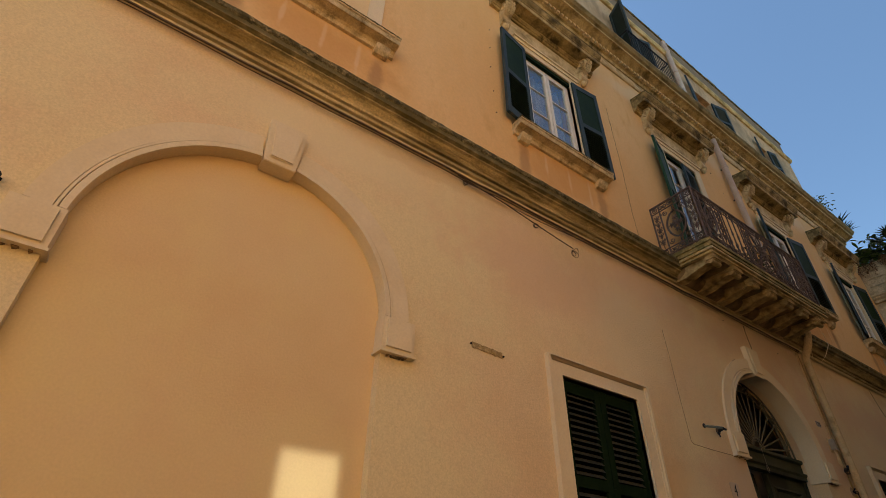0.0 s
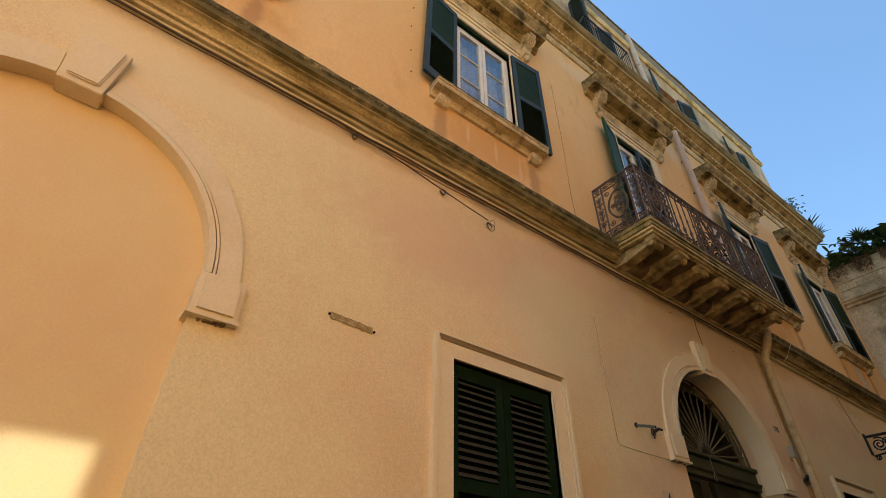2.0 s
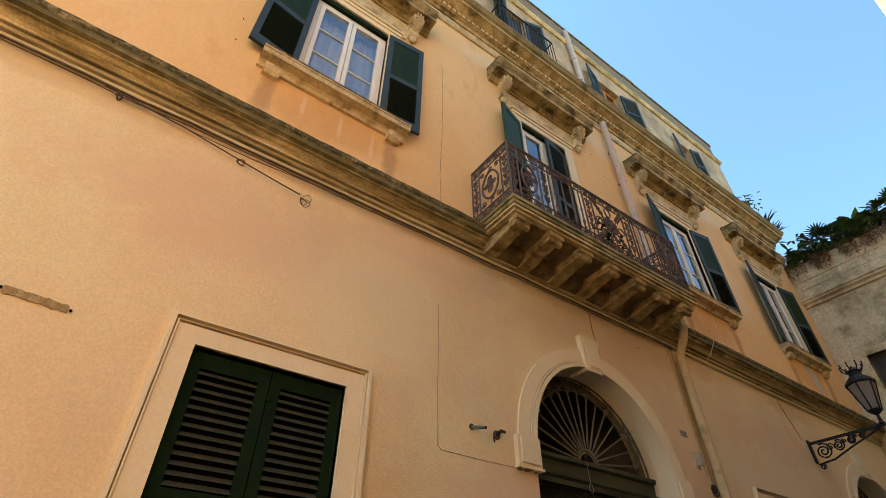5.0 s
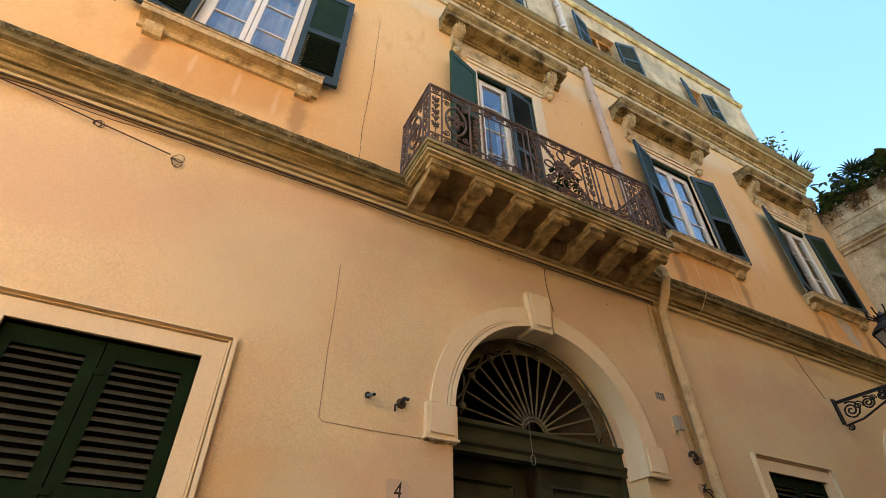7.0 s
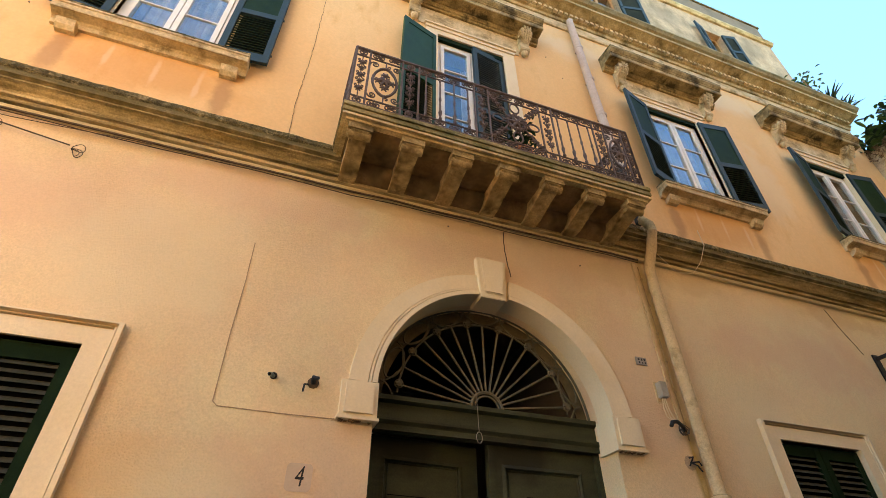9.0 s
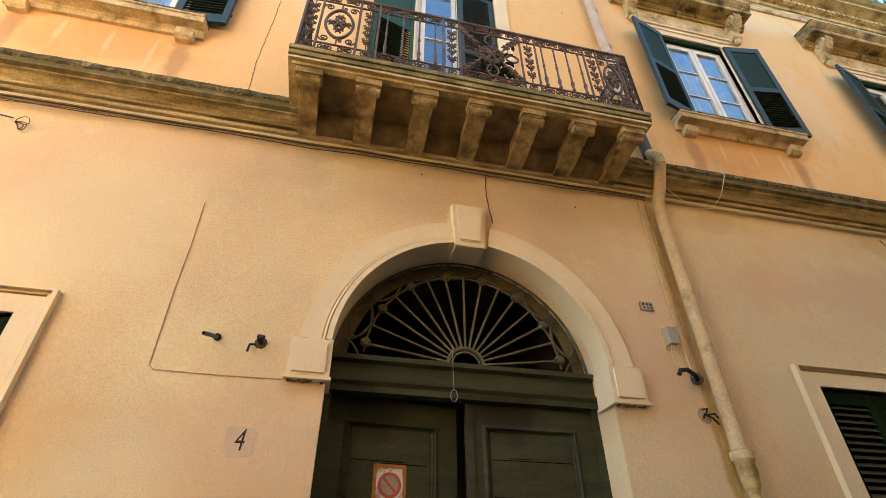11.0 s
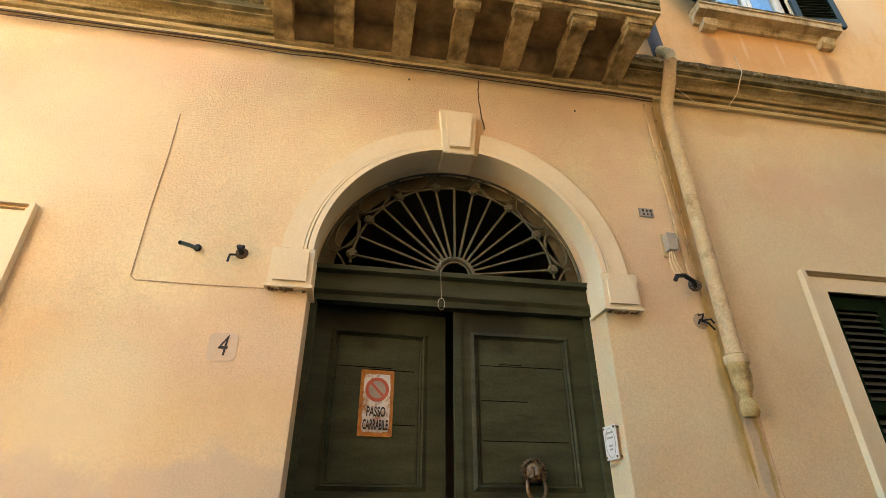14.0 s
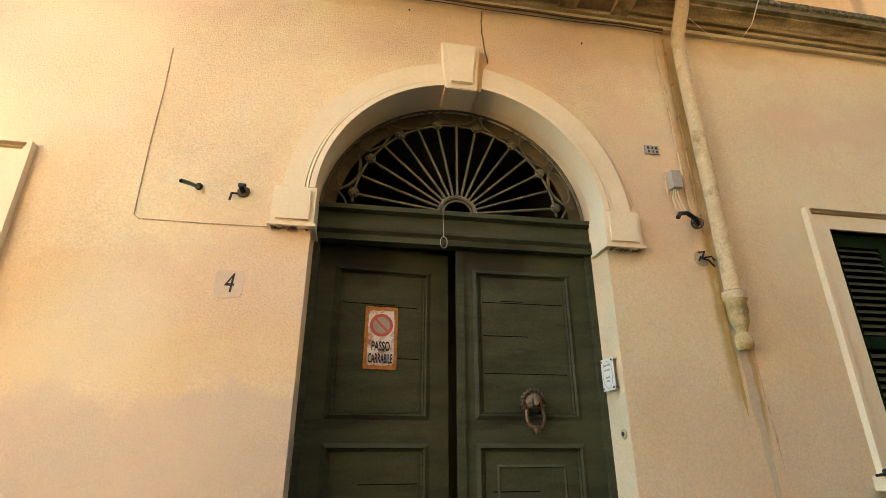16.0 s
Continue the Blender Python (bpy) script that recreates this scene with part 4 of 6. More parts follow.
upper_window(3, UPPER[1], 8, 5)
upper_window(4, UPPER[3], 16, 8)
upper_window(5, UPPER[4], 14, 8)

s = thing("window_6", "walled-up first floor window with stained stone sill and cream frame", "window", "", (UPPER[0], FY, 0), "structure")
window_trim(s, UW_Z0, UW_Z1)
hood(s)
sill(s)
boxed("blind_panel", (-UW_H, UW_H, -0.008, 0.01, UW_Z0, UW_Z1), PLASTER_SMOOTH, s)

s = thing("window_7", "balcony french window with one green shutter open and the other nearly shut", "window", "first floor windows", (UPPER[2], FY, 0), "structure")
window_trim(s, 5.98, UW_Z1)
hood(s)
casement(s, 6.0, UW_Z1 - 0.10, 4)
curtain(s, -0.1, 0.5, 6.1, UW_Z1 - 0.4)
shutter(s, "shutter", 0.585, 3.05, LEAF_GREEN, LEAF_GREEN, pose(-UW_H - 0.01, -0.02, 6.0, 0, 0, 180 + 16) @ pose(0, -0.045, 0), 0.42, 0.052, False, 0.07, "deep green shutter folded back")
shutter(s, "shutter", 0.55, 3.05, TEAL, GREEN, pose(UW_H - 0.005, 0.02, 6.0, 0, 0, 180 + 8) @ pose(0, -0.045, 0), 0.0, 0.052, False, 0.07, "louvred shutter nearly shut")


# ---- balcony ----
BX0, BX1, BY, BZ = 6.56, 10.11, 2.66, 5.86
balcony = thing("balcony", "weathered stone balcony slab on carved brackets over the portal", "balcony", "", (0, 0, 0), "structure")
bm = bmesh.new()
for ins, z0, z1 in ((0.0, BZ - 0.05, BZ), (0.020, BZ - 0.075, BZ - 0.05), (0.006, BZ - 0.125, BZ - 0.075)):
    box(bm, BX0 - 0.04 + ins, BX1 + 0.04 - ins, BY - 0.05 + ins, FY + 0.05, z0, z1)
part("slab", bm, MOSSY, balcony, "mossy moulded stone slab", bevel=0.010)
bm = bmesh.new()
for ins, z0, z1 in ((0.025, BZ - 0.145, BZ - 0.126), (0.012, BZ - 0.175, BZ - 0.145), (0.05, BZ - 0.21, BZ - 0.175)):
    box(bm, BX0 - 0.04 + ins, BX1 + 0.04 - ins, BY - 0.05 + ins, FY + 0.05, z0, z1)
part("slab_moulding", bm, STONE, balcony, "paler moulding under the slab's edge", bevel=0.008)
bm = bmesh.new()
box(bm, BX0 - 0.02, BX1 + 0.02, BY - 0.02, FY - 0.003, BZ + 0.001, BZ + 0.03)
part("lichen_crust", bm, LICHEN, balcony)
boxed("soffit", (BX0 + 0.06, BX1 - 0.06, BY + 0.06, FY - 0.004, BZ - 0.222, BZ - 0.2105), SOFFIT, balcony, "stained pinkish plaster soffit, darkened for the shade under the slab")
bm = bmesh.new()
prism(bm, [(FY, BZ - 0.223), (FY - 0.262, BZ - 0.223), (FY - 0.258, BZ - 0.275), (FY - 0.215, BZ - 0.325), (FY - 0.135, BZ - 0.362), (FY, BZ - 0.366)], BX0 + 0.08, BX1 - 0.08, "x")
part("back_cove", bm, SOFFIT, balcony, "stained plaster cove between the brackets, shade in its colour", smooth=True)
for k in range(7):
    x = BX0 + 0.17 + (BX1 - BX0 - 0.34) * k / 6
    bm = bmesh.new()
    zt = BZ - 0.212
    prof = [(FY - 0.003, zt), (BY + 0.04, zt), (BY + 0.03, zt - 0.03), (BY + 0.03, zt - 0.085), (BY + 0.05, zt - 0.10), (BY + 0.16, zt - 0.105), (BY + 0.30, zt - 0.125), (BY + 0.42, zt - 0.155), (BY + 0.52, zt - 0.178), (FY - 0.003, zt - 0.182)]
    prism(bm, prof, x - 0.088, x + 0.088, "x")
    br = part("bracket", bm, BRACKET, balcony, "peeling ochre stone bracket", bevel=0.012)
    boxed("bracket_cap", (x - 0.12, x + 0.12, BY + 0.015, BY + 0.15, zt - 0.075, zt - 0.002), BRACKET, br, bevel=0.01)
    bm = bmesh.new()
    lathe(bm, [(0.045, -0.112), (0.045, 0.112)], 0, 0, 10)
    bmesh.ops.rotate(bm, verts=bm.verts, matrix=Matrix.Rotation(math.pi / 2, 3, "Y"))
    bmesh.ops.translate(bm, verts=bm.verts, vec=(x, BY + 0.09, zt - 0.095))
    part("bracket_roll", bm, BRACKET, br, smooth=True)


def spiral(bm, c, u, r, turns, start, sgn, rod=0.008):
    """A flat scroll round c in the plane of u and z."""
    pts = []
    n = int(turns * 12)
    for i in range(n + 1):
        a = start + sgn * i * math.pi / 6
        q = r * (1 - 0.85 * i / n)
        pts.append(Vector(c) + u * (q * math.cos(a)) + Vector((0, 0, q * math.sin(a))))
    tube(bm, pts, rod, 5)


def blossom(bm, c, u, nrm, r):
    """A small cast flower."""
    c = Vector(c)
    for k in range(6):
        a = k * math.pi / 3
        d = u * math.cos(a) + Vector((0, 0, math.sin(a)))
        tube(bm, [c, c + d * r * 0.6 + nrm * 0.008, c + d * r], r * 0.27, 5, r1=r * 0.16)
    tube(bm, [c - nrm * 0.012, c + nrm * 0.02], r * 0.3, 6)


def baluster(bm, p, z0, z1):
    h = z1 - z0
    lathe(bm, [(0.008, 0), (0.02, 0.02 * h), (0.02, 0.05 * h), (0.010, 0.09 * h), (0.017, 0.14 * h), (0.022, 0.19 * h), (0.012, 0.25 * h), (0.010, 0.45 * h), (0.017, 0.5 * h), (0.010, 0.55 * h), (0.009, 0.93 * h), (0.014, 0.96 * h), (0.009, h)], p.x, p.y, 7, base=z0)


def rail_side(parent, a, b, panels):
    """A run of railing from a to b; panels: (kind, share) along it. Bands of scrolls above and below."""
    a, b = Vector(a), Vector(b)
    length = (b - a).length
    u = (b - a).normalized()
    nrm = Vector((u.y, -u.x, 0))
    zs = [BZ + 0.06, BZ + 0.17, BZ + 0.90, BZ + 1.03]
    side = thing("railing_run", "", "")
    side.parent = parent
    for z, r in zip(zs, (0.014, 0.010, 0.010, 0.020)):
        bm = bmesh.new()
        tube(bm, [a + Vector((0, 0, z)), b + Vector((0, 0, z))], r, 6)
        part("rail", bm, IRON, side, smooth=True)
    at = 0.0
    for kind, share in panels:
        w = length * share
        p0 = a + u * at
        c = p0 + u * w / 2
        bm = bmesh.new()
        tube(bm, [p0 + Vector((0, 0, zs[0] - 0.06)), p0 + Vector((0, 0, zs[3] + 0.01))], 0.013, 6)
        part("post", bm, IRON, side, smooth=True)
        bm = bmesh.new()
        for lo, hi in ((zs[0], zs[1]), (zs[2], zs[3])):
            m = (lo + hi) / 2
            n = max(1, round(w / 0.16))
            for k in range(n):
                q = p0 + u * (w * (k + 0.5) / n) + Vector((0, 0, m))
                if n == 1:
                    tube(bm, [q + u * 0.042 * math.cos(i * 0.785) + Vector((0, 0, 0.042 * math.sin(i * 0.785))) for i in range(8)], 0.009, 5, True)
                    blossom(bm, q, u, nrm, 0.028)
                else:
                    sg = 1 if k % 2 else -1
                    spiral(bm, q + u * 0.035, u, 0.042, 1.4, math.pi, -sg, 0.008)
                    spiral(bm, q - u * 0.035, u, 0.042, 1.4, 0, sg, 0.008)
                    blossom(bm, q, u, nrm, 0.025)
        tagged(part("scroll_band", bm, IRON, side, smooth=True), kind="stuff")
        lo, hi = zs[1], zs[2]
        zc = (lo + hi) / 2
        bm = bmesh.new()
        if kind == "bars":
            for k in range(4):
                q = p0 + u * (w * (k + 0.5) / 4)
                bb = bmesh.new()
                baluster(bb, q, lo, hi)
                part("baluster", bb, IRON, side, smooth=True)
            bm.free()
        elif kind == "strip":
            for k in range(5):
                q = c + Vector((0, 0, zc - c.z + (k - 2) * 0.115))
                blossom(bm, q, u, nrm, 0.045 if k % 2 == 0 else 0.030)
                spiral(bm, q + u * 0.03 + Vector((0, 0, 0.055)), u, 0.028, 1.0, math.pi, 1, 0.007)
                spiral(bm, q - u * 0.03 + Vector((0, 0, 0.055)), u, 0.028, 1.0, 0, -1, 0.007)
            tube(bm, [c + Vector((0, 0, lo + 0.03)), c + Vector((0, 0, hi - 0.03))], 0.007, 5)
            tagged(part("ornament_strip", bm, IRON, side, smooth=True), kind="stuff")
        elif kind == "oval":
            rx, rz = w * 0.36, 0.245
            tube(bm, [c + u * rx * math.cos(i * math.pi / 12) * (1 - 0.18 * math.sin(i * math.pi / 12) ** 2) + Vector((0, 0, zc + rz * math.sin(i * math.pi / 12))) for i in range(24)], 0.016, 6, True)
            for q, r in ((0, 0.085), (0.11, 0.05), (-0.11, 0.05)):
                blossom(bm, c + Vector((0, 0, zc + q)), u, nrm, r)
            for sx in (-1, 1):
                blossom(bm, c + u * sx * 0.075 + Vector((0, 0, zc)), u, nrm, 0.05)
                for sz in (-1, 1):
                    spiral(bm, c + u * sx * w * 0.33 + Vector((0, 0, zc + sz * 0.27)), u, 0.05, 1.5, 0 if sx > 0 else math.pi, sx * sz, 0.008)
            for sz in (-1, 1):
                tube(bm, [c + Vector((0, 0, zc + sz * 0.245)), c + Vector((0, 0, zc + sz * 0.365))], 0.009, 5)
                spiral(bm, c + u * 0.03 + Vector((0, 0, zc + sz * 0.29)), u, 0.03, 1.0, math.pi, sz, 0.007)
            tagged(part("oval_ornament", bm, IRON, side, smooth=True), kind="stuff")
        elif kind == "star":
            for k in range(12):
                an = k * math.pi / 6
                blossom(bm, c + u * 0.115 * math.cos(an) + Vector((0, 0, zc + 0.115 * math.sin(an))), u, nrm, 0.046)
            blossom(bm, c + Vector((0, 0, zc)), u, nrm, 0.10)
            for sx in (-1, 1):
                for sz in (-1, 1):
                    pts = [c + u * sx * (0.12 + (w * 0.5 - 0.14) * f) + Vector((0, 0, zc + sz * (0.09 + 0.27 * f ** 0.8))) for f in (0, 0.25, 0.5, 0.75, 1)]
                    tube(bm, pts, 0.011, 5)
                    for f in pts[1:]:
                        blossom(bm, f, u, nrm, 0.05)
                tube(bm, [c + u * sx * (0.23 + 0.07 * math.cos(i * 0.524)) + Vector((0, 0, zc + 0.06 * math.sin(i * 0.524))) for i in range(12)], 0.011, 5, True)
            for sz in (-1, 1):
                tube(bm, [c + u * 0.06 * math.cos(i * 0.524) + Vector((0, 0, zc + sz * 0.26 + 0.09 * math.sin(i * 0.524))) for i in range(12)], 0.011, 5, True)
            tagged(part("star_ornament", bm, IRON, side, smooth=True), kind="stuff")
        at += w
    bm = bmesh.new()
    tube(bm, [b + Vector((0, 0, zs[0] - 0.06)), b + Vector((0, 0, zs[3] + 0.01))], 0.016, 6)
    part("post", bm, IRON, side, smooth=True)
    return side


railing = thing("balcony_railing", "rust-brown ornate wrought iron railing on the stone balcony", "railing", "", (0, 0, 0))
rail_side(railing, (BX0, BY, 0), (BX1, BY, 0), [("strip", 0.045), ("oval", 0.105), ("strip", 0.055), ("bars", 0.19), ("strip", 0.05), ("star", 0.19), ("strip", 0.05), ("bars", 0.165), ("strip", 0.045), ("oval", 0.075), ("strip", 0.03)])
for x in (BX0, BX1):
    rail_side(railing, (x, FY - 0.02, 0), (x, BY, 0), [("strip", 0.2), ("oval", 0.6), ("strip", 0.2)])


# ---- downpipes, cables, fittings ----
pipe = thing("downpipe", "long pinkish cement downpipe on the upper wall", "downpipe", "downpipes", (0, 0, 0))
bm = bmesh.new()
tube(bm, [(10.42, FY - 0.10, 11.05), (10.48, FY - 0.10, 8.5), (10.54, FY - 0.10, 7.0)], 0.068, 12)
part("pipe", bm, PIPE_UP, pipe, smooth=True)
bm = bmesh.new()
tube(bm, [(10.54, FY - 0.10, 7.02), (10.60, FY - 0.10, 6.0)], 0.066, 12)
part("lower_pipe", bm, mat("dark_slate_pipe", (0.05, 0.052, 0.055), (0.085, 0.085, 0.085), 0.7), pipe, "dark slate grey lower length", smooth=True)
for z in (10.1, 9.15, 8.2, 7.2):
    px = 10.42 + (11.05 - z) * 0.0295
    bm = bmesh.new()
    lathe(bm, [(0.070, -0.03), (0.078, -0.02), (0.078, 0.02), (0.070, 0.03)], px, FY - 0.10, 12, base=z)
    part("pipe_collar", bm, PIPE_UP, pipe, smooth=True)
    boxed("pipe_bracket", (px - 0.015, px + 0.015, FY - 0.04, FY + 0.01, z - 0.012, z + 0.012), BLACK_IRON, pipe)
bm = bmesh.new()
tube(bm, [(10.60, FY - 0.11, 6.06), (10.585, FY - 0.24, 5.86), (10.56, FY - 0.27, 5.70)], 0.062, 10)
part("elbow", bm, STONE, pipe, smooth=True)

pipe = thing("downpipe", "ochre painted downpipe on the lower wall, broken off at a collar", "downpipe", "downpipes", (0, 0, 0))
bm = bmesh.new()
tube(bm, [(10.55, FY - 0.27, 5.72), (10.53, FY - 0.21, 5.50), (10.52, FY - 0.09, 5.28), (10.52, FY - 0.075, 5.0), (10.53, FY - 0.075, 4.0), (10.535, FY - 0.075, 2.66)], 0.064, 12)
part("pipe", bm, PIPE_LOW, pipe, smooth=True)
bm = bmesh.new()
lathe(bm, [(0.066, 0.10), (0.086, 0.09), (0.088, 0.02), (0.074, 0.0), (0.078, -0.08), (0.066, -0.16), (0.045, -0.21), (0.040, -0.24), (0.062, -0.27), (0.066, -0.34), (0.05, -0.37)], 10.535, FY - 0.075, 14, base=2.60)
part("pipe_end", bm, mat("ochre_stained_stub", (0.40, 0.27, 0.10), (0.58, 0.41, 0.19), 0.9, 7.0, 60.0, 0.5, 0.2, third=(0.26, 0.17, 0.07), third_at=0.58, third_scale=9.0), pipe, "ochre stained broken stub of the pipe", smooth=True)
bm = bmesh.new()
lathe(bm, [(0.068, -0.035), (0.092, -0.03), (0.092, 0.03), (0.068, 0.04)], 10.535, FY - 0.075, 14, base=2.655)
part("pipe_collar", bm, PIPE_LOW, pipe, "cream painted collar", smooth=True)
RUN = mat("rust_run", (0.50, 0.30, 0.08), (0.60, 0.40, 0.16), 0.9, 7.0, 50.0, 0.4, 0.15)
DAMP = mat("grey_damp_plaster", (0.58, 0.43, 0.27), (0.67, 0.50, 0.32), 0.9, 4.0, 42.0, 0.7, 0.1)


def stain(name, xs, z0, z1, material, label, y=FY, wob=0.012, seed=0.0, taper=0.4):
    """A thin crust on the wall with ragged edges, along a leaning line xs = (x at the top, x at the foot, half width)."""
    bm = bmesh.new()
    n = 40
    prev = None
    for i in range(n + 1):
        f = i / n
        z = z1 + (z0 - z1) * f
        x = xs[0] + (xs[1] - xs[0]) * f
        w = xs[2] * (1 - taper * f) * (0.75 + 0.6 * noise.noise((seed, z * 4, 0)))
        w *= min(1, 6 * f + 0.1, 6 * (1 - f) + 0.05)
        o = wob * noise.noise((seed + 9, z * 7, 3))
        row = [bm.verts.new((x - w + o, y - 0.001, z)), bm.verts.new((x + o, y - 0.0045, z)), bm.verts.new((x + w + o + wob * noise.noise((seed, z * 9, 7)), y - 0.001, z))]
        if prev:
            bm.faces.new((prev[0], prev[1], row[1], row[0])), bm.faces.new((prev[1], prev[2], row[2], row[1]))
        prev = row
    return structure(name, bm, material, label, "stain", True)


stain("trim_rust_run", (10.435, 10.50, 0.035), 1.75, 3.25, RUN, "yellow rust run beside the pipe", seed=1.0)
stain("trim_damp_run", (10.56, 10.62, 0.05), 0.9, 2.35, DAMP, "grey damp run under the pipe stub", seed=4.0)
stain("trim_rust_line", (10.64, 10.70, 0.012), 1.4, 2.5, mat("pink_rust", (0.62, 0.36, 0.22), (0.68, 0.42, 0.26), 0.9), "thin rust line under the pipe stub", seed=7.0)


def cable(label, pts, r=0.006, material=CABLE, clips=0, name="cable"):
    c = thing(name, label, "cable", "wall cables")
    bm = bmesh.new()
    tube(bm, pts, r, 5)
    part("wire", bm, material, c, smooth=True)
    if clips:
        for a, b in zip(pts, pts[1:]):
            d = (Vector(b) - Vector(a))
            for k in range(int(d.length / clips)):
                p = Vector(a) + d * (k + 0.5) / max(1, int(d.length / clips))
                boxed("clip", (p.x - 0.012, p.x + 0.012, p.y - r - 0.004, p.y + r, p.z - 0.014, p.z + 0.012), material, c)
    return c


pts = [(X0 + 0.5 + i * 0.45, FY - 0.064 + 0.004 * math.sin(i * 2.1), 5.385 - 0.012 * abs(math.sin(i * 1.7))) for i in range(43)]
cable("brown cable clipped under the string course", pts, 0.012, clips=0.5)
cable("thin second cable under the string course", [(x, y + 0.012, z - 0.035 - 0.01 * math.sin(x * 3)) for x, y, z in pts], 0.005)
cable("loose cable end hanging from the string course", [(2.5, FY - 0.05, 5.37), (3.2, FY - 0.045, 5.31), (3.7, FY - 0.05, 5.22), (4.1, FY - 0.05, 5.16), (4.32, FY - 0.06, 5.12)], 0.007)
rnd = random.Random(4)
for cx, cz, r in ((2.62, 5.345, 0.028), (3.70, 5.215, 0.032), (4.36, 5.105, 0.042)):
    c = thing("cable_loop", "small tangle of thin brown wire on the wall", "cable", "wall cables")
    for k in range(3):
        bm = bmesh.new()
        tilt, q = rnd.uniform(-0.9, 0.5), r * rnd.uniform(0.8, 1.3)
        pts = []
        for i in range(14):
            a = 2 * math.pi * i / 14
            u, v = q * (1 + math.cos(a)), 0.45 * q * math.sin(a) * (1.3 + math.cos(a))
            pts.append((cx - 0.02 + u * math.cos(tilt) - v * math.sin(tilt), FY - 0.02 - 0.012 * k - 0.015 * math.sin(a), cz + u * math.sin(tilt) + v * math.cos(tilt)))
        tube(bm, pts, 0.0035, 5, True)
        part("wire", bm, CABLE, c, smooth=True)
    bm = bmesh.new()
    lathe(bm, [(0.006, -0.012), (0.013, 0.0), (0.006, 0.012)], cx - 0.02, FY - 0.03, 7, base=cz)
    part("knot", bm, CABLE, c, smooth=True)
cable("thin slack wire hanging under the string course", [(2.75, FY - 0.05, 5.34), (3.3, FY - 0.05, 5.30), (3.8, FY - 0.05, 5.30), (4.4, FY - 0.055, 5.335), (4.9, FY - 0.06, 5.36)], 0.004)
cable("ochre cable clipped beside the downpipe", [(10.32, FY - 0.02, 5.33), (10.325, FY - 0.02, 4.4), (10.34, FY - 0.02, 3.6), (10.36, FY - 0.02, 3.36)], 0.010, PIPE_LOW, 0.35)
cable("brown cable beside the downpipe", [(10.41, FY - 0.015, 5.3), (10.42, FY - 0.015, 4.2), (10.425, FY - 0.015, 3.2)], 0.007, mat("ochre_dusted_cable", (0.30, 0.19, 0.08), (0.42, 0.28, 0.13), 0.8, 8.0, 90.0, 0.2, 0.2), 0.3)
cable("white wire hanging over the string course", [(11.35, FY - 0.28, 5.95), (11.36, FY - 0.285, 5.70), (11.33, FY - 0.17, 5.5), (11.24, FY - 0.07, 5.36), (11.0, FY - 0.04, 5.35), (10.6, FY - 0.2, 5.42)], 0.005, TRIM)
GROOVE = mat("shadowy_groove_plaster", (0.36, 0.23, 0.13), (0.48, 0.33, 0.20), 0.95, 8.0, 60.0, 0.3, 0.2)
cable("thin groove of an old cable run in the plaster", [(6.02, FY - 0.002, 4.52), (6.03, FY - 0.002, 4.1), (6.025, FY - 0.002, 3.6), (6.035, FY - 0.002, 3.05), (6.07, FY - 0.002, 3.02), (6.5, FY - 0.002, 3.015), (6.93, FY - 0.002, 3.02)], 0.0045, GROOVE)
cable("thin wire with a loop hanging before the door", [(8.25, DY - 0.09, 3.50), (8.25, DY - 0.10, 3.3), (8.255, DY - 0.10, 3.12)], 0.0028, GREYBOX)
c = thing("wire_loop", "small loop at the end of the hanging wire", "cable", "wall cables")
bm = bmesh.new()
tube(bm, [(8.255 + 0.028 * math.cos(i * 0.524), DY - 0.10, 3.075 + 0.05 * math.sin(i * 0.524)) for i in range(12)], 0.0032, 5, True)
part("wire", bm, GREYBOX, c, smooth=True)


def crack(label, pts, r=0.006):
    out = []
    rnd = random.Random(len(label) + int(pts[0][0] * 10))
    for (xa, za), (xb, zb) in zip(pts, pts[1:]):
        n = max(2, int(math.hypot(xb - xa, zb - za) / 0.06))
        for i in range(n):
            f = i / n
            out.append((xa + (xb - xa) * f + rnd.uniform(-0.006, 0.006), FY - 0.001, za + (zb - za) * f))
    out.append((pts[-1][0], FY - 0.001, pts[-1][1]))
    bm = bmesh.new()
    tube(bm, out, r, 4)
    structure("trim_crack", bm, CRACK, label, "crack")


crack("dark crack in the plaster above the keystone", [(8.58, 5.36), (8.57, 5.1), (8.59, 4.95), (8.62, 4.75)])
crack("long crack in the upper wall", [(6.05, 5.85), (6.03, 6.6), (6.06, 7.8), (6.05, 9.2)], 0.0025)
crack("thin crack in the wall under the string course", [(13.62, 5.35), (13.75, 5.05), (13.95, 4.7)], 0.006)
crack("thin crack over the window", [(-0.3, 1.9), (-0.32, 1.88)], 0.012)

DIRT = mat("brown_dirt_crust", (0.16, 0.095, 0.045), (0.36, 0.23, 0.12), 0.95, 14.0, 60.0, 0.8, 0.3)


def crust(cx, r, spans, label):
    """Broken lines of dirt on the wall along an arch of radius r; spans in degrees."""
    bm = bmesh.new()
    for a0, a1 in spans:
        n = max(3, int((a1 - a0) / 1.2))
        pts = []
        for i in range(n + 1):
            a = radians(a0 + (a1 - a0) * i / n)
            q = r + 0.006 * noise.noise((a * 25, r, cx))
            pts.append((cx + q * math.cos(a), FY - 0.002, SPRING + q * math.sin(a)))
        tube(bm, pts, 0.0035, 4, r1=0.0015)
    tagged(structure("trim_dirt_line", bm, DIRT, label, "dirt"), kind="stuff")


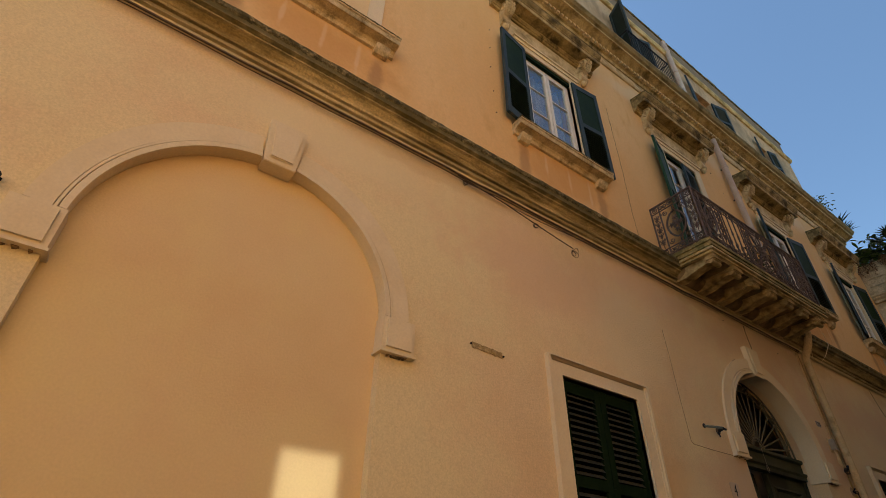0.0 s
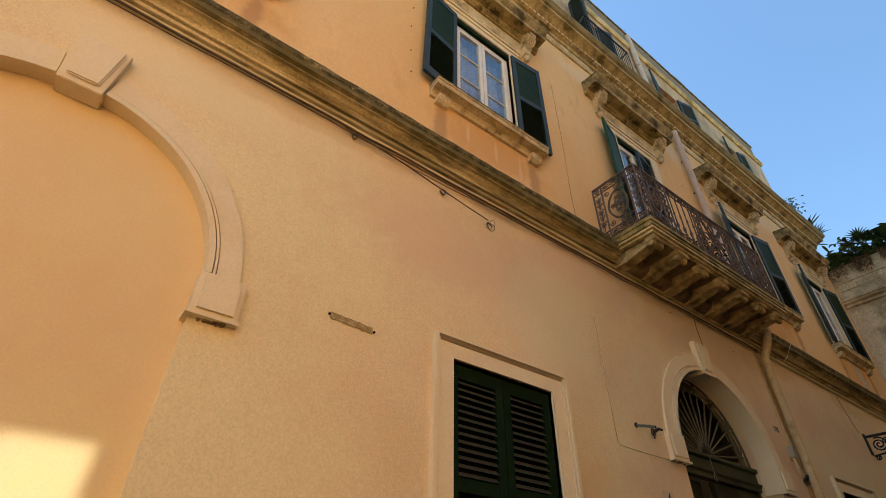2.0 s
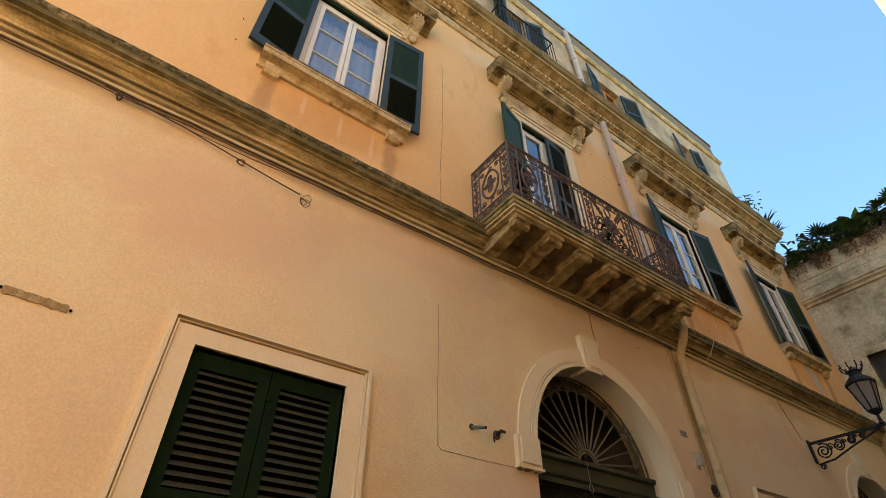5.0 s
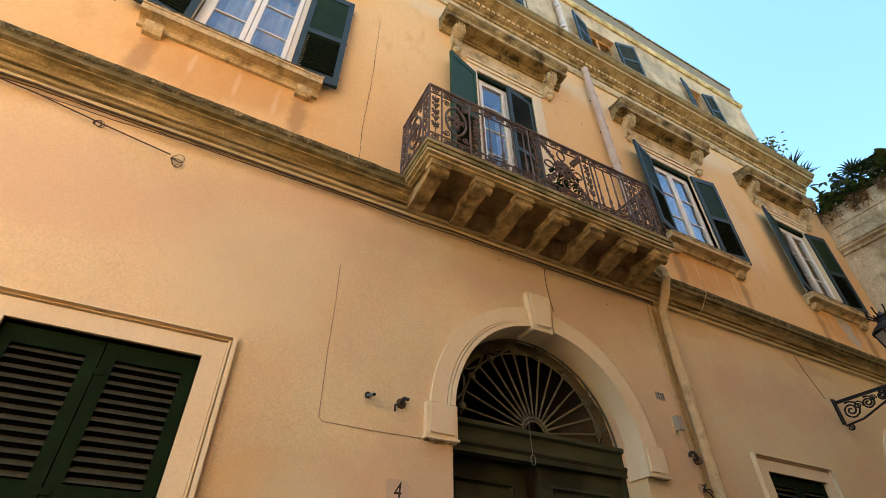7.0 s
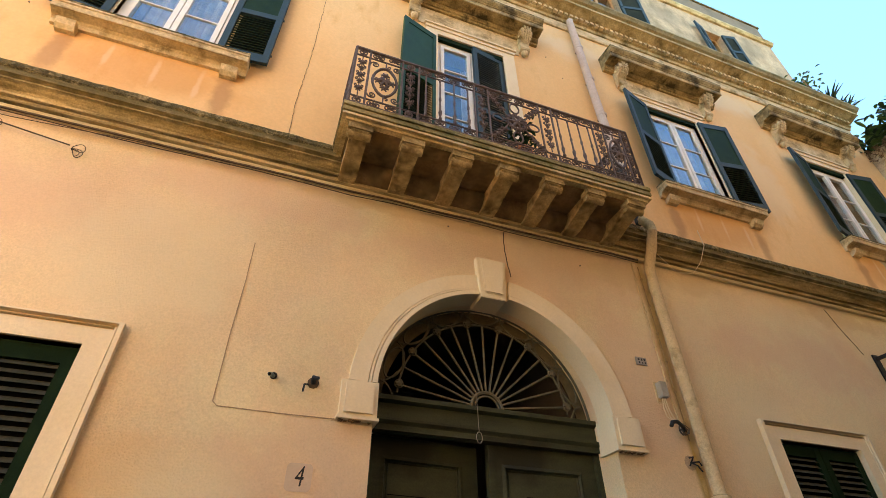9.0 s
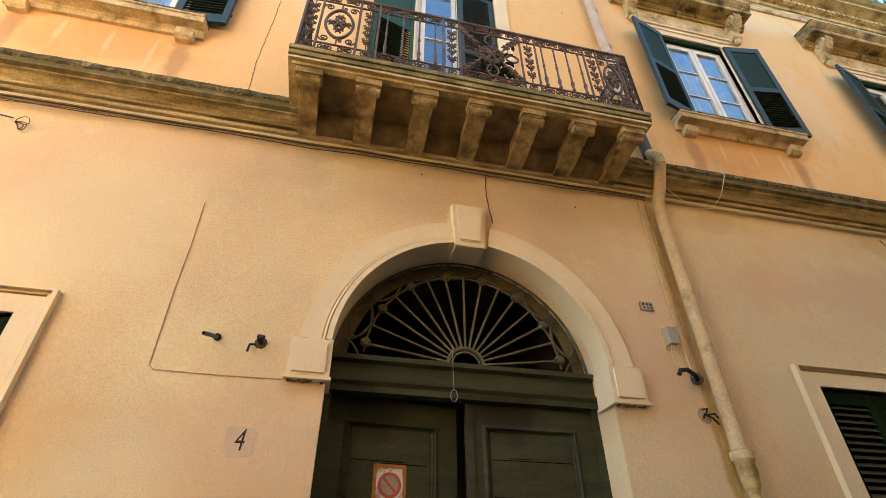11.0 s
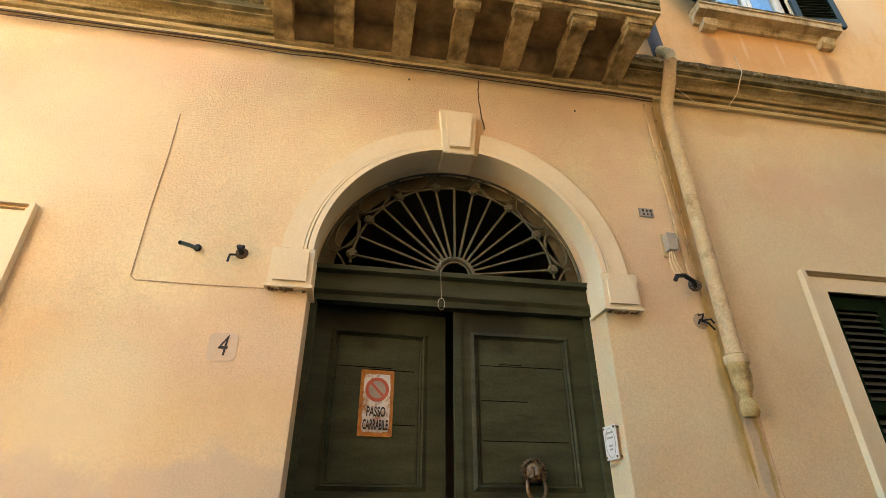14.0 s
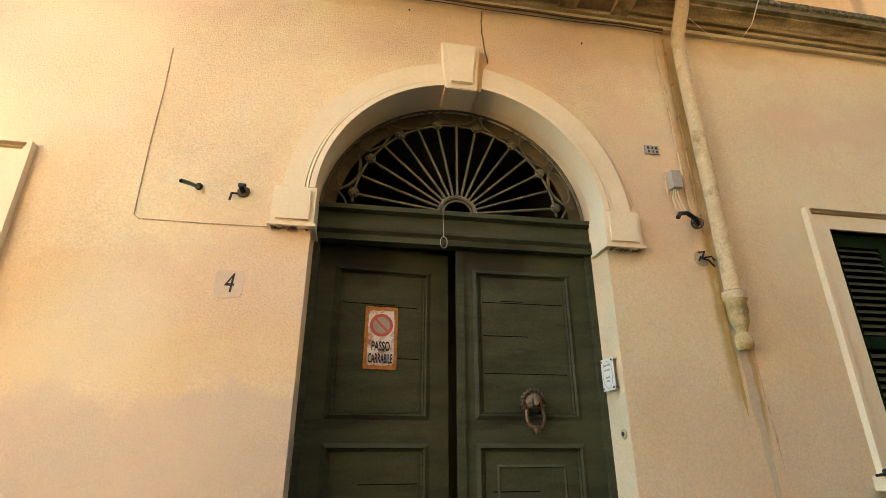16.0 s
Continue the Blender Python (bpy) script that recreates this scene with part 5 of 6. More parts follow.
crust(MID, ARCH_R + 0.235, ((28, 41), (44, 47), (52, 66), (69, 76), (79, 82), (99, 104), (112, 117)), "broken brown dirt line along the top of the arch surround")
crust(ARCHES[0][0], ARCH_R + 0.235, ((30, 48), (60, 75), (100, 112), (120, 150)), "thin dirt line along the top of the walled-up arch")
rnd = random.Random(17)
for cx in (MID, ARCHES[0][0]):
    for sd in (-1, 1):
        bm = bmesh.new()
        for k in range(9):
            x = cx + sd * (ARCH_R + 0.02 + 0.26 * rnd.random())
            w, h = rnd.uniform(0.008, 0.026), rnd.uniform(0.005, 0.016)
            prism(bm, [(x - w, SPRING - 0.263), (x - w * 0.5, SPRING - 0.263 - h), (x + w * 0.3, SPRING - 0.263 - h * 0.7), (x + w, SPRING - 0.263)], FY - 0.05 * rnd.random() - 0.004, FY + 0.005)
        tagged(structure("trim_rust_chips", bm, DIRT, "rusty chipped edge under the impost block", "dirt"), kind="stuff")

# flaked strip of plaster
bm = bmesh.new()
pts = []
for i in range(44):
    f = (i % 22) / 21
    x, up = (2.70 + 0.37 * f, 1) if i < 22 else (3.07 - 0.37 * f, -1)
    pts.append((x + 0.006 * noise.noise((i * 3.1, 1, 0)), 3.353 + up * (0.027 + 0.016 * noise.noise((x * 31, up * 4.0, 2))) - 0.02 * (f if up > 0 else 1 - f) + 0.01))
prism(bm, pts[::-1], FY - 0.010, FY + 0.02)
scar = structure("trim_plaster_scar", bm, mat("bare_ochre_render", (0.40, 0.26, 0.11), (0.58, 0.41, 0.20), 0.95, 22.0, 60.0, 1.0, 0.3, dist=0.03), "rough bare strip where a fixing was torn off", "scar")
for x, z in ((2.69, 3.368), (3.085, 3.338)):
    bm = bmesh.new()
    lathe(bm, [(0.010, 0.0), (0.010, 0.012), (0.005, 0.014)], x, z, 7, "y", FY)
    part("screw_hole", bm, SPLIT_SHADE, scar, smooth=True)

# iron stubs beside the portal
t = thing("pipe_stub", "short grey-green pipe stub sticking out of the wall", "pipe stub")
bm = bmesh.new()
tube(bm, [(6.42, FY + 0.01, 3.30), (6.405, FY - 0.13, 3.255), (6.385, FY - 0.25, 3.21)], 0.015, 8)
part("pipe", bm, mat("verdigris_pipe", (0.07, 0.095, 0.08), (0.12, 0.15, 0.125), 0.7), t, "grey-green end", smooth=True)
bm = bmesh.new()
lathe(bm, [(0.028, 0), (0.028, 0.012), (0.020, 0.018)], 6.42, 3.30, 10, "y", FY)
part("flange", bm, BLACK_IRON, t, smooth=True)
bm = bmesh.new()
tube(bm, [(6.385, FY - 0.25, 3.21), (6.3845, FY - 0.2515, 3.2095)], 0.011, 8)
part("bore", bm, SPLIT_SHADE, t, "dark open end", smooth=True)
t = thing("broken_fixing", "broken rusty iron fixing in a hole in the wall", "fixing")
bm = bmesh.new()
lathe(bm, [(0.048, 0.0), (0.042, 0.010), (0.02, 0.012)], 6.73, 3.285, 9, "y", FY)
part("hole_rim", bm, CRACK, t, smooth=True)
bm = bmesh.new()
tube(bm, [(6.73, FY, 3.285), (6.72, FY - 0.08, 3.30), (6.76, FY - 0.10, 3.29)], 0.023, 7, r1=0.013)
tube(bm, [(6.70, FY, 3.27), (6.66, FY - 0.04, 3.25), (6.655, FY - 0.05, 3.19)], 0.009, 5)
part("iron_stub", bm, BLACK_IRON, t, smooth=True)
t = thing("wall_hook", "small dark iron hook on the wall", "hook")
bm = bmesh.new()
tube(bm, [(-0.93, FY, 3.42), (-0.93, FY - 0.06, 3.42), (-0.93, FY - 0.07, 3.35)], 0.02, 6)
part("hook", bm, BLACK_IRON, t, smooth=True)


def rounded(bm, x0, x1, z0, z1, y0, y1, r, n=5):
    pts = []
    for cx, cz, a in ((x1 - r, z1 - r, 0), (x0 + r, z1 - r, 90), (x0 + r, z0 + r, 180), (x1 - r, z0 + r, 270)):
        for i in range(n + 1):
            q = radians(a + 90 * i / n)
            pts.append((cx + r * math.cos(q), cz + r * math.sin(q)))
    prism(bm, pts, y0, y1)


def lettering(parent, text, size, x, y, z, material, name="lettering", squeeze=1.0, shear=0.0, bold=0.0):
    cu = bpy.data.curves.new(name, "FONT")
    cu.body, cu.size, cu.align_x, cu.align_y, cu.extrude, cu.resolution_u = text, size, "CENTER", "CENTER", 0.0015, 3
    cu.shear, cu.offset = shear, size * bold
    tmp = bpy.data.objects.new(name, cu)
    scene.collection.objects.link(tmp)
    bpy.context.view_layer.update()
    me = bpy.data.meshes.new_from_object(tmp.evaluated_get(bpy.context.evaluated_depsgraph_get()))
    bpy.data.objects.remove(tmp)
    me.materials.clear()
    me.materials.append(material)
    ob = new(name, me)
    ob.parent = parent
    ob.matrix_basis = pose(x, y, z, 90) @ Matrix.Diagonal((squeeze, 1, 1, 1))
    return ob


t = thing("house_number", "cream ceramic house number tile with a black figure four", "house number")
bm = bmesh.new()
rounded(bm, 6.64, 6.825, 2.485, 2.675, FY - 0.004, FY, 0.035)
part("tile", bm, CERAMIC, t)
lettering(t, "4", 0.20, 6.733, FY - 0.006, 2.58, INK, "figure", 0.66, 0.14, 0.0)

t = thing("parking_sign", "rusty enamel no-parking sign on the door leaf", "sign")
t.matrix_basis = pose(7.285, DY + 0.065, 0, 0, 0, 5.5)
SX, SZ, SY = 0.515, 2.335, 0.012
bm = bmesh.new()
rounded(bm, SX - 0.128, SX + 0.128, SZ - 0.243, SZ + 0.243, SY - 0.012, SY - 0.004, 0.012)
part("rusty_plate", bm, RUST, t)
bm = bmesh.new()
n = 60
pts = []
for i in range(n):
    a = 2 * math.pi * i / n
    ux, uz = math.cos(a), math.sin(a)
    k = 1 / max(abs(ux) / 0.104, abs(uz) / 0.215)
    k *= 1 - 0.06 * abs(noise.noise((ux * 4, uz * 4, 2))) * 2
    pts.append((SX + ux * k, SZ + uz * k))
prism(bm, pts, SY - 0.0145, SY - 0.011)
part("enamel", bm, ENAMEL, t, "chipped white enamel")
bm = bmesh.new()
ring_block(bm, SX, SZ + 0.095, 0.066, 0.090, 0, 360, SY - 0.018, SY - 0.014, 28)
prism(bm, [(SX - 0.058, SZ + 0.140), (SX - 0.044, SZ + 0.153), (SX + 0.058, SZ + 0.050), (SX + 0.044, SZ + 0.037)], SY - 0.0178, SY - 0.014)
part("red_ring", bm, RED, t)
bm = bmesh.new()
prism(bm, [(SX + 0.068 * math.cos(i * 0.2618), SZ + 0.095 + 0.068 * math.sin(i * 0.2618)) for i in range(24)], SY - 0.0165, SY - 0.0145)
part("grey_disc", bm, GREYBLUE, t)
lettering(t, "PASSO", 0.10, SX, SY - 0.018, SZ - 0.072, INK, squeeze=0.50, bold=0.02)
lettering(t, "CARRABILE", 0.10, SX, SY - 0.018, SZ - 0.165, INK, squeeze=0.375, bold=0.02)

KX, KZ, KY = 8.955, 1.80, DY + 0.015
t = thing("door_knocker", "aged bronze lion mask door knocker with a ring", "door knocker")
bm = bmesh.new()
lathe(bm, [(0.075, 0.0), (0.078, 0.015), (0.06, 0.045), (0.04, 0.065), (0.015, 0.072)], KX, KZ + 0.06, 14, "y", KY)
for k in range(15):
    a = radians(-40 + 260 * k / 14)
    tube(bm, [(KX + 0.05 * math.cos(a), KY - 0.02, KZ + 0.06 + 0.05 * math.sin(a)), (KX + 0.082 * math.cos(a), KY - 0.035, KZ + 0.06 + 0.082 * math.sin(a)), (KX + 0.095 * math.cos(a + 0.2), KY - 0.012, KZ + 0.06 + 0.095 * math.sin(a + 0.2))], 0.016, 6, r1=0.008)
tube(bm, [(KX, KY - 0.06, KZ + 0.10), (KX, KY - 0.085, KZ + 0.055), (KX, KY - 0.085, KZ + 0.035)], 0.014, 7, r1=0.022)
for sd in (-1, 1):
    tube(bm, [(KX + sd * 0.02, KY - 0.07, KZ + 0.03), (KX + sd * 0.045, KY - 0.06, KZ + 0.022)], 0.020, 7, r1=0.012)
    lathe(bm, [(0.013, 0), (0.012, 0.012), (0.005, 0.017)], KX + sd * 0.03, KZ + 0.085, 7, "y", KY - 0.052)
part("lion_mask", bm, BRONZE, t, smooth=True)
bm = bmesh.new()
pts = [(KX + 0.068 * math.cos(radians(150 + 240 * i / 18)), KY - 0.045 - 0.012 * math.sin(math.pi * i / 18), KZ - 0.045 + 0.085 * math.sin(radians(150 + 240 * i / 18))) for i in range(19)]
tube(bm, pts, 0.013, 7)
lathe(bm, [(0.02, -0.035), (0.03, -0.015), (0.03, 0.01), (0.016, 0.025)], KX, KY - 0.055, 9, base=KZ - 0.13)
part("ring", bm, BRONZE, t, smooth=True)

JX = 8.39 + ARCH_R - 0.002
t = thing("name_plate", "white plate with illegible grey writing on standoffs in the door reveal", "name plate")
boxed("plate", (JX - 0.036, JX - 0.030, 3.475, 3.665, 1.94, 2.175), CASE, t)
bm = bmesh.new()
for a, b in ((0.07, 0.05), (0.035, 0.045), (-0.02, 0.03), (-0.045, 0.025)):
    box(bm, JX - 0.038, JX - 0.0362, 3.57 - b, 3.57 + b, 2.055 + a - 0.007, 2.055 + a + 0.006)
part("writing", bm, GREYBOX, t)
bm = bmesh.new()
tube(bm, [(JX - 0.037, 3.57 + 0.075 * math.cos(i * 0.2618), 2.055 + 0.10 * math.sin(i * 0.2618)) for i in range(24)], 0.002, 4, True)
part("oval_line", bm, GREYBOX, t)
for y in (3.49, 3.65):
    for z in (1.957, 2.158):
        bm = bmesh.new()
        tube(bm, [(JX, y, z), (JX - 0.044, y, z)], 0.008, 8)
        part("standoff", bm, BRONZE, t, smooth=True)
t = thing("bell_push", "small round brass bell push in the door reveal", "bell push")
bm = bmesh.new()
tube(bm, [(JX, 3.49, 1.63), (JX - 0.012, 3.49, 1.63)], 0.036, 14)
part("ring", bm, PIPE_LOW, t, smooth=True)
bm = bmesh.new()
tube(bm, [(JX - 0.01, 3.49, 1.63), (JX - 0.018, 3.49, 1.63)], 0.016, 10)
part("button", bm, BLACK_IRON, t, smooth=True)

t = thing("meter_tag", "small grey metal tag with faint numbers on the wall", "tag")
boxed("plate", (10.02, 10.155, FY - 0.012, FY, 3.955, 4.04), GREYBLUE, t, bevel=0.003)
bm = bmesh.new()
for i, (x, w) in enumerate(((10.045, 0.02), (10.085, 0.016), (10.12, 0.02))):
    box(bm, x, x + w, FY - 0.014, FY - 0.0122, 4.003, 4.027)
    box(bm, x + 0.005, x + w, FY - 0.014, FY - 0.0122, 3.968, 3.99)
tagged(part("numbers", bm, INK, t), kind="stuff")
t = thing("sensor_box", "grey plastic box with loose wires on the wall", "junction box")
boxed("housing", (10.185, 10.265, FY - 0.085, FY - 0.01, 3.60, 3.76), GREYBOX, t, bevel=0.012)
boxed("back_plate", (10.17, 10.28, FY - 0.012, FY, 3.56, 3.78), PIPE_LOW, t)
bm = bmesh.new()
for k in range(3):
    tube(bm, [(10.21 + 0.015 * k, FY - 0.04, 3.60), (10.17 + 0.03 * k, FY - 0.06, 3.50), (10.21 + 0.04 * k, FY - 0.03, 3.41), (10.33, FY - 0.02, 3.36)], 0.005, 5)
part("wires", bm, TRIM, t, smooth=True)
t = thing("iron_arm", "bent dark iron arm wrapped with wire", "bracket")
bm = bmesh.new()
tube(bm, [(10.40, FY, 3.30), (10.33, FY - 0.08, 3.31), (10.22, FY - 0.13, 3.33), (10.14, FY - 0.15, 3.31), (10.115, FY - 0.15, 3.27)], 0.019, 8)
part("arm", bm, BLACK_IRON, t, smooth=True)
bm = bmesh.new()
for k in range(4):
    tube(bm, [(10.36 + 0.045 * math.cos(i * 0.7 + k), FY - 0.05 + 0.02 * math.sin(i), 3.29 + 0.05 * math.sin(i * 0.7 + k)) for i in range(9)], 0.006, 5)
part("wire_wrap", bm, CABLE, t, smooth=True)
t = thing("wall_hole", "hole in the plaster with twisted wire ends", "hole")
bm = bmesh.new()
lathe(bm, [(0.07, 0.0), (0.055, 0.008), (0.02, 0.006)], 10.37, 2.99, 11, "y", FY)
part("hole_rim", bm, GROOVE, t, smooth=True)
bm = bmesh.new()
for k in range(4):
    a = k * 1.7
    tube(bm, [(10.37, FY - 0.01, 2.99), (10.37 + 0.05 * math.cos(a), FY - 0.06, 2.99 + 0.04 * math.sin(a)), (10.37 + 0.09 * math.cos(a + 0.5), FY - 0.05, 2.96 + 0.06 * math.sin(a))], 0.008, 5)
part("wire_ends", bm, BLACK_IRON, t, smooth=True)

# ---- street lamp on its bracket ----
LX, LZ, LY = 14.15, 4.66, 2.22
lamp = thing("wall_lantern", "black iron street lantern standing on a scrolled wall bracket", "street lamp")
bm = bmesh.new()
box(bm, LX - 0.02, LX + 0.02, LY - 0.05, FY - 0.02, LZ - 0.02, LZ + 0.02)
box(bm, LX - 0.05, LX + 0.05, FY - 0.022, FY - 0.002, LZ - 0.34, LZ + 0.06)
tube(bm, [(LX, FY - 0.03, LZ - 0.36), (LX, FY - 0.30, LZ - 0.33), (LX, FY - 0.70, LZ - 0.18), (LX, LY + 0.05, LZ - 0.03)], 0.016, 6)
br = part("bracket", bm, BLACK_IRON, lamp, "scrolled wrought iron bracket", smooth=True)
bm = bmesh.new()
for y, r, z in ((FY - 0.19, 0.135, -0.17), (FY - 0.45, 0.095, -0.135), (FY - 0.66, 0.07, -0.10), (FY - 0.84, 0.05, -0.075)):
    spiral(bm, (LX, y, LZ + z), Vector((0, 1, 0)), r, 2.2, 1.2, 1, 0.014)
    spiral(bm, (LX, y - r * 0.9, LZ + z + 0.04), Vector((0, 1, 0)), r * 0.5, 1.5, 3.6, -1, 0.011)
spiral(bm, (LX, FY - 0.08, LZ - 0.40), Vector((0, 1, 0)), 0.05, 1.5, 1.6, 1, 0.013)
part("scrollwork", bm, BLACK_IRON, br, smooth=True)
bm = bmesh.new()
lathe(bm, [(0.02, 0.0), (0.05, 0.03), (0.03, 0.06), (0.025, 0.16), (0.06, 0.19), (0.10, 0.22), (0.11, 0.24)], LX, LY, 10, base=LZ)
part("stem", bm, BLACK_IRON, lamp, smooth=True)
bm = bmesh.new()
for k in range(6):
    a = k * math.pi / 3
    tube(bm, [(LX + 0.105 * math.cos(a), LY + 0.105 * math.sin(a), LZ + 0.24), (LX + 0.215 * math.cos(a), LY + 0.215 * math.sin(a), LZ + 0.70)], 0.013, 5)
for r, z in ((0.105, 0.245), (0.215, 0.70)):
    tube(bm, [(LX + r * math.cos(k * math.pi / 3), LY + r * math.sin(k * math.pi / 3), LZ + z) for k in range(6)], 0.014, 5, True)
cage = part("cage", bm, BLACK_IRON, lamp)
FROST = mat("smoky_lantern_glass", (0.20, 0.18, 0.15), (0.26, 0.23, 0.19), 0.25, 4.0, 60.0, 0.05, 0.08, spec=0.5)
for k in range(6):
    bm = bmesh.new()
    q = []
    for a in (k * math.pi / 3 + 0.05, (k + 1) * math.pi / 3 - 0.05):
        for r, z in ((0.098, 0.25), (0.205, 0.69)):
            q.append((LX + r * math.cos(a), LY + r * math.sin(a), LZ + z))
    vs = [bm.verts.new(v) for v in (q[0], q[2], q[3], q[1])]
    f = bm.faces.new(vs)
    ext = bmesh.ops.extrude_face_region(bm, geom=[f])
    bmesh.ops.translate(bm, verts=[v for v in ext["geom"] if isinstance(v, bmesh.types.BMVert)], vec=(-0.006 * math.cos(k * math.pi / 3 + 0.52), -0.006 * math.sin(k * math.pi / 3 + 0.52), 0))
    part("pane", bm, FROST, cage)
bm = bmesh.new()
lathe(bm, [(0.235, 0.70), (0.235, 0.72), (0.17, 0.80), (0.10, 0.86), (0.10, 0.92), (0.12, 0.94), (0.06, 0.98), (0.03, 1.02), (0.01, 1.05)], LX, LY, 12, base=LZ)
part("roof", bm, BLACK_IRON, lamp, smooth=True)
for k in range(8):
    bm = bmesh.new()
    a = k * math.pi / 4
    c, s2 = math.cos(a), math.sin(a)
    tube(bm, [(LX + 0.11 * c, LY + 0.11 * s2, LZ + 0.93), (LX + 0.17 * c, LY + 0.17 * s2, LZ + 1.0), (LX + 0.18 * c, LY + 0.18 * s2, LZ + 1.08)], 0.012, 5)
    part("crown_leaf", bm, BLACK_IRON, lamp, smooth=True)

# ---- top storey openings ----
def top_window(number, c, h, label):
    s = thing("window_%d" % number, label, "window", "top storey windows", (c, TOPY, 0), "structure")
    bm = bmesh.new()
    box(bm, -h, -h + 0.07, 0.14, 0.20, 12.75, 14.25), box(bm, h - 0.07, h, 0.14, 0.20, 12.75, 14.25)
    box(bm, -h + 0.07, h - 0.07, 0.14, 0.20, 14.17, 14.25), box(bm, -0.04, 0.04, 0.14, 0.20, 12.75, 14.17)
    part("window_frame", bm, WOOD, s, "orange varnished wooden frame")
    for sd in (-1, 1):
        a, b = sorted((sd * 0.04, sd * (h - 0.07)))
        boxed("pane", (a, b, 0.165, 0.170, 12.75, 14.17), GLASS, s).visible_shadow = False
    for m in (pose(-h - 0.01, -0.045, 12.74, 0, 0, 180 + 14) @ pose(0, -0.045, 0), pose(h + 0.01, -0.045, 12.74, 0, 0, -12)):
        shutter(s, "shutter", h + 0.06, 1.52, TEAL, TEAL, m, 0.0, 0.05, False, 0.06)


top_window(8, *T_WIN[0], "top storey window with open teal shutters and varnished wooden frame")
top_window(9, *T_WIN[1], "narrow top storey window with open teal shutters")
s = thing("window_10", "top storey balcony door with dark green shutters", "door", "", (8.25, TOPY, 0), "structure")
boxed("door_board", (-0.5, 0.5, 0.12, 0.16, 11.75, 14.4), DARKWOOD, s)
shutter(s, "shutter", 0.5, 2.6, TEAL, GREEN, pose(-0.5, -0.03, 11.78, 0, 0, 180 + 70) @ pose(0, -0.045, 0), 0.0, 0.05, False, 0.06)
shutter(s, "shutter", 0.5, 2.6, TEAL, GREEN, pose(0.5, -0.03, 11.78, 0, 0, -15), 0.0, 0.05, False, 0.06)
rl = thing("terrace_railing", "plain black iron bar railing on top of the main cornice", "railing")
for z in (12.72, 11.68):
    bm = bmesh.new()
    tube(bm, [(7.35, 3.12, z), (8.95, 3.12, z)], 0.018, 6)
    tube(bm, [(7.35, 3.12, z), (7.35, TOPY, z)], 0.016, 6), tube(bm, [(8.95, 3.12, z), (8.95, TOPY, z)], 0.016, 6)
    part("rail", bm, BLACK_IRON, rl)
bar = bmesh.new()
tube(bar, [(0, 0, 11.54), (0, 0, 12.72)], 0.010, 5)
bar = mesh("bar", bar, BLACK_IRON)
for i in range(18):
    o = new("bar", bar)
    o.parent = rl
    o.location = (7.35 + 1.6 * i / 17, 3.12, 0)
pipe = thing("downpipe", "cement downpipe on the top storey with an elbow", "downpipe", "downpipes")
bm = bmesh.new()
tube(bm, [(10.42, TOPY - 0.08, 15.6), (10.46, TOPY - 0.09, 14.0), (10.5, TOPY - 0.09, 12.2), (10.47, TOPY - 0.2, 11.75), (10.42, FY - 0.1, 11.45)], 0.075, 10)
part("pipe", bm, PIPE_UP, pipe, smooth=True)
for z in (15.1, 14.1, 13.1):
    bm = bmesh.new()
    lathe(bm, [(0.082, -0.04), (0.09, 0.0), (0.082, 0.04)], 10.44, TOPY - 0.085, 10, base=z)
    part("pipe_collar", bm, PIPE_UP, pipe, smooth=True)
t = thing("roof_vent", "small stone chimney block on the parapet", "chimney")
boxed("block", (13.2, 13.75, TOPY, TOPY + 0.4, 16.03, 16.22), TOPWALL, t, bevel=0.02)
t = thing("roof_figure", "small white finial on the parapet", "finial")
bm = bmesh.new()
lathe(bm, [(0.08, 0.0), (0.06, 0.05), (0.03, 0.15), (0.05, 0.22), (0.01, 0.35)], 16.9, TOPY + 0.2, 8, base=16.03)
part("finial", bm, CASE, t, smooth=True)
cable("thin aerial wire on the roof", [(10.55, TOPY + 0.1, 16.03), (10.75, TOPY + 0.1, 16.5), (10.95, TOPY + 0.1, 16.75)], 0.006, BLACK_IRON, name="aerial_wire")

# ---- the wall that ends the lane ----
EX = X1 + 0.02
bm = bmesh.new()
ys = [(-9.0, 2.0), (2.75, 3.9)]
for a, b in ys:
    box(bm, EX, EX + 0.5, a, b, -0.2, 10.30)
box(bm, EX, EX + 0.5, 2.0, 2.75, -0.2, 5.3), box(bm, EX, EX + 0.5, 2.0, 2.75, 7.35, 10.30)
box(bm, EX + 0.35, EX + 0.5, 2.0, 2.75, 5.3, 7.35)
endwall = structure("wall_end", bm, FARSTONE, "weathered grey-brown stone wall closing the lane", "wall")
rnd = random.Random(5)
for row in range(4):
    z = 9.29 + row * 0.25
    y = 3.38 - rnd.uniform(0, 0.3)
    while y > -1.6:
        w = rnd.uniform(0.4, 0.75)
        bm = bmesh.new()
        d = rnd.uniform(0.006, 0.03)
        box(bm, EX - d, EX + 0.01, y - w + 0.012, y - 0.006, z + 0.006, z + 0.240)
        part("stone_block", bm, FARSTONE, endwall, bevel=0.008)
        y -= w
bm = bmesh.new()
prism(bm, [(EX + 0.02, 9.020), (EX - 0.05, 9.020), (EX - 0.06, 9.09), (EX - 0.12, 9.13), (EX - 0.13, 9.17), (EX - 0.16, 9.20), (EX - 0.16, 9.25), (EX + 0.02, 9.27)], -9, 3.40)
structure("trim_end_band", bm, FARSTONE, "moulded stone band on the wall closing the lane", "cornice")
bm = bmesh.new()
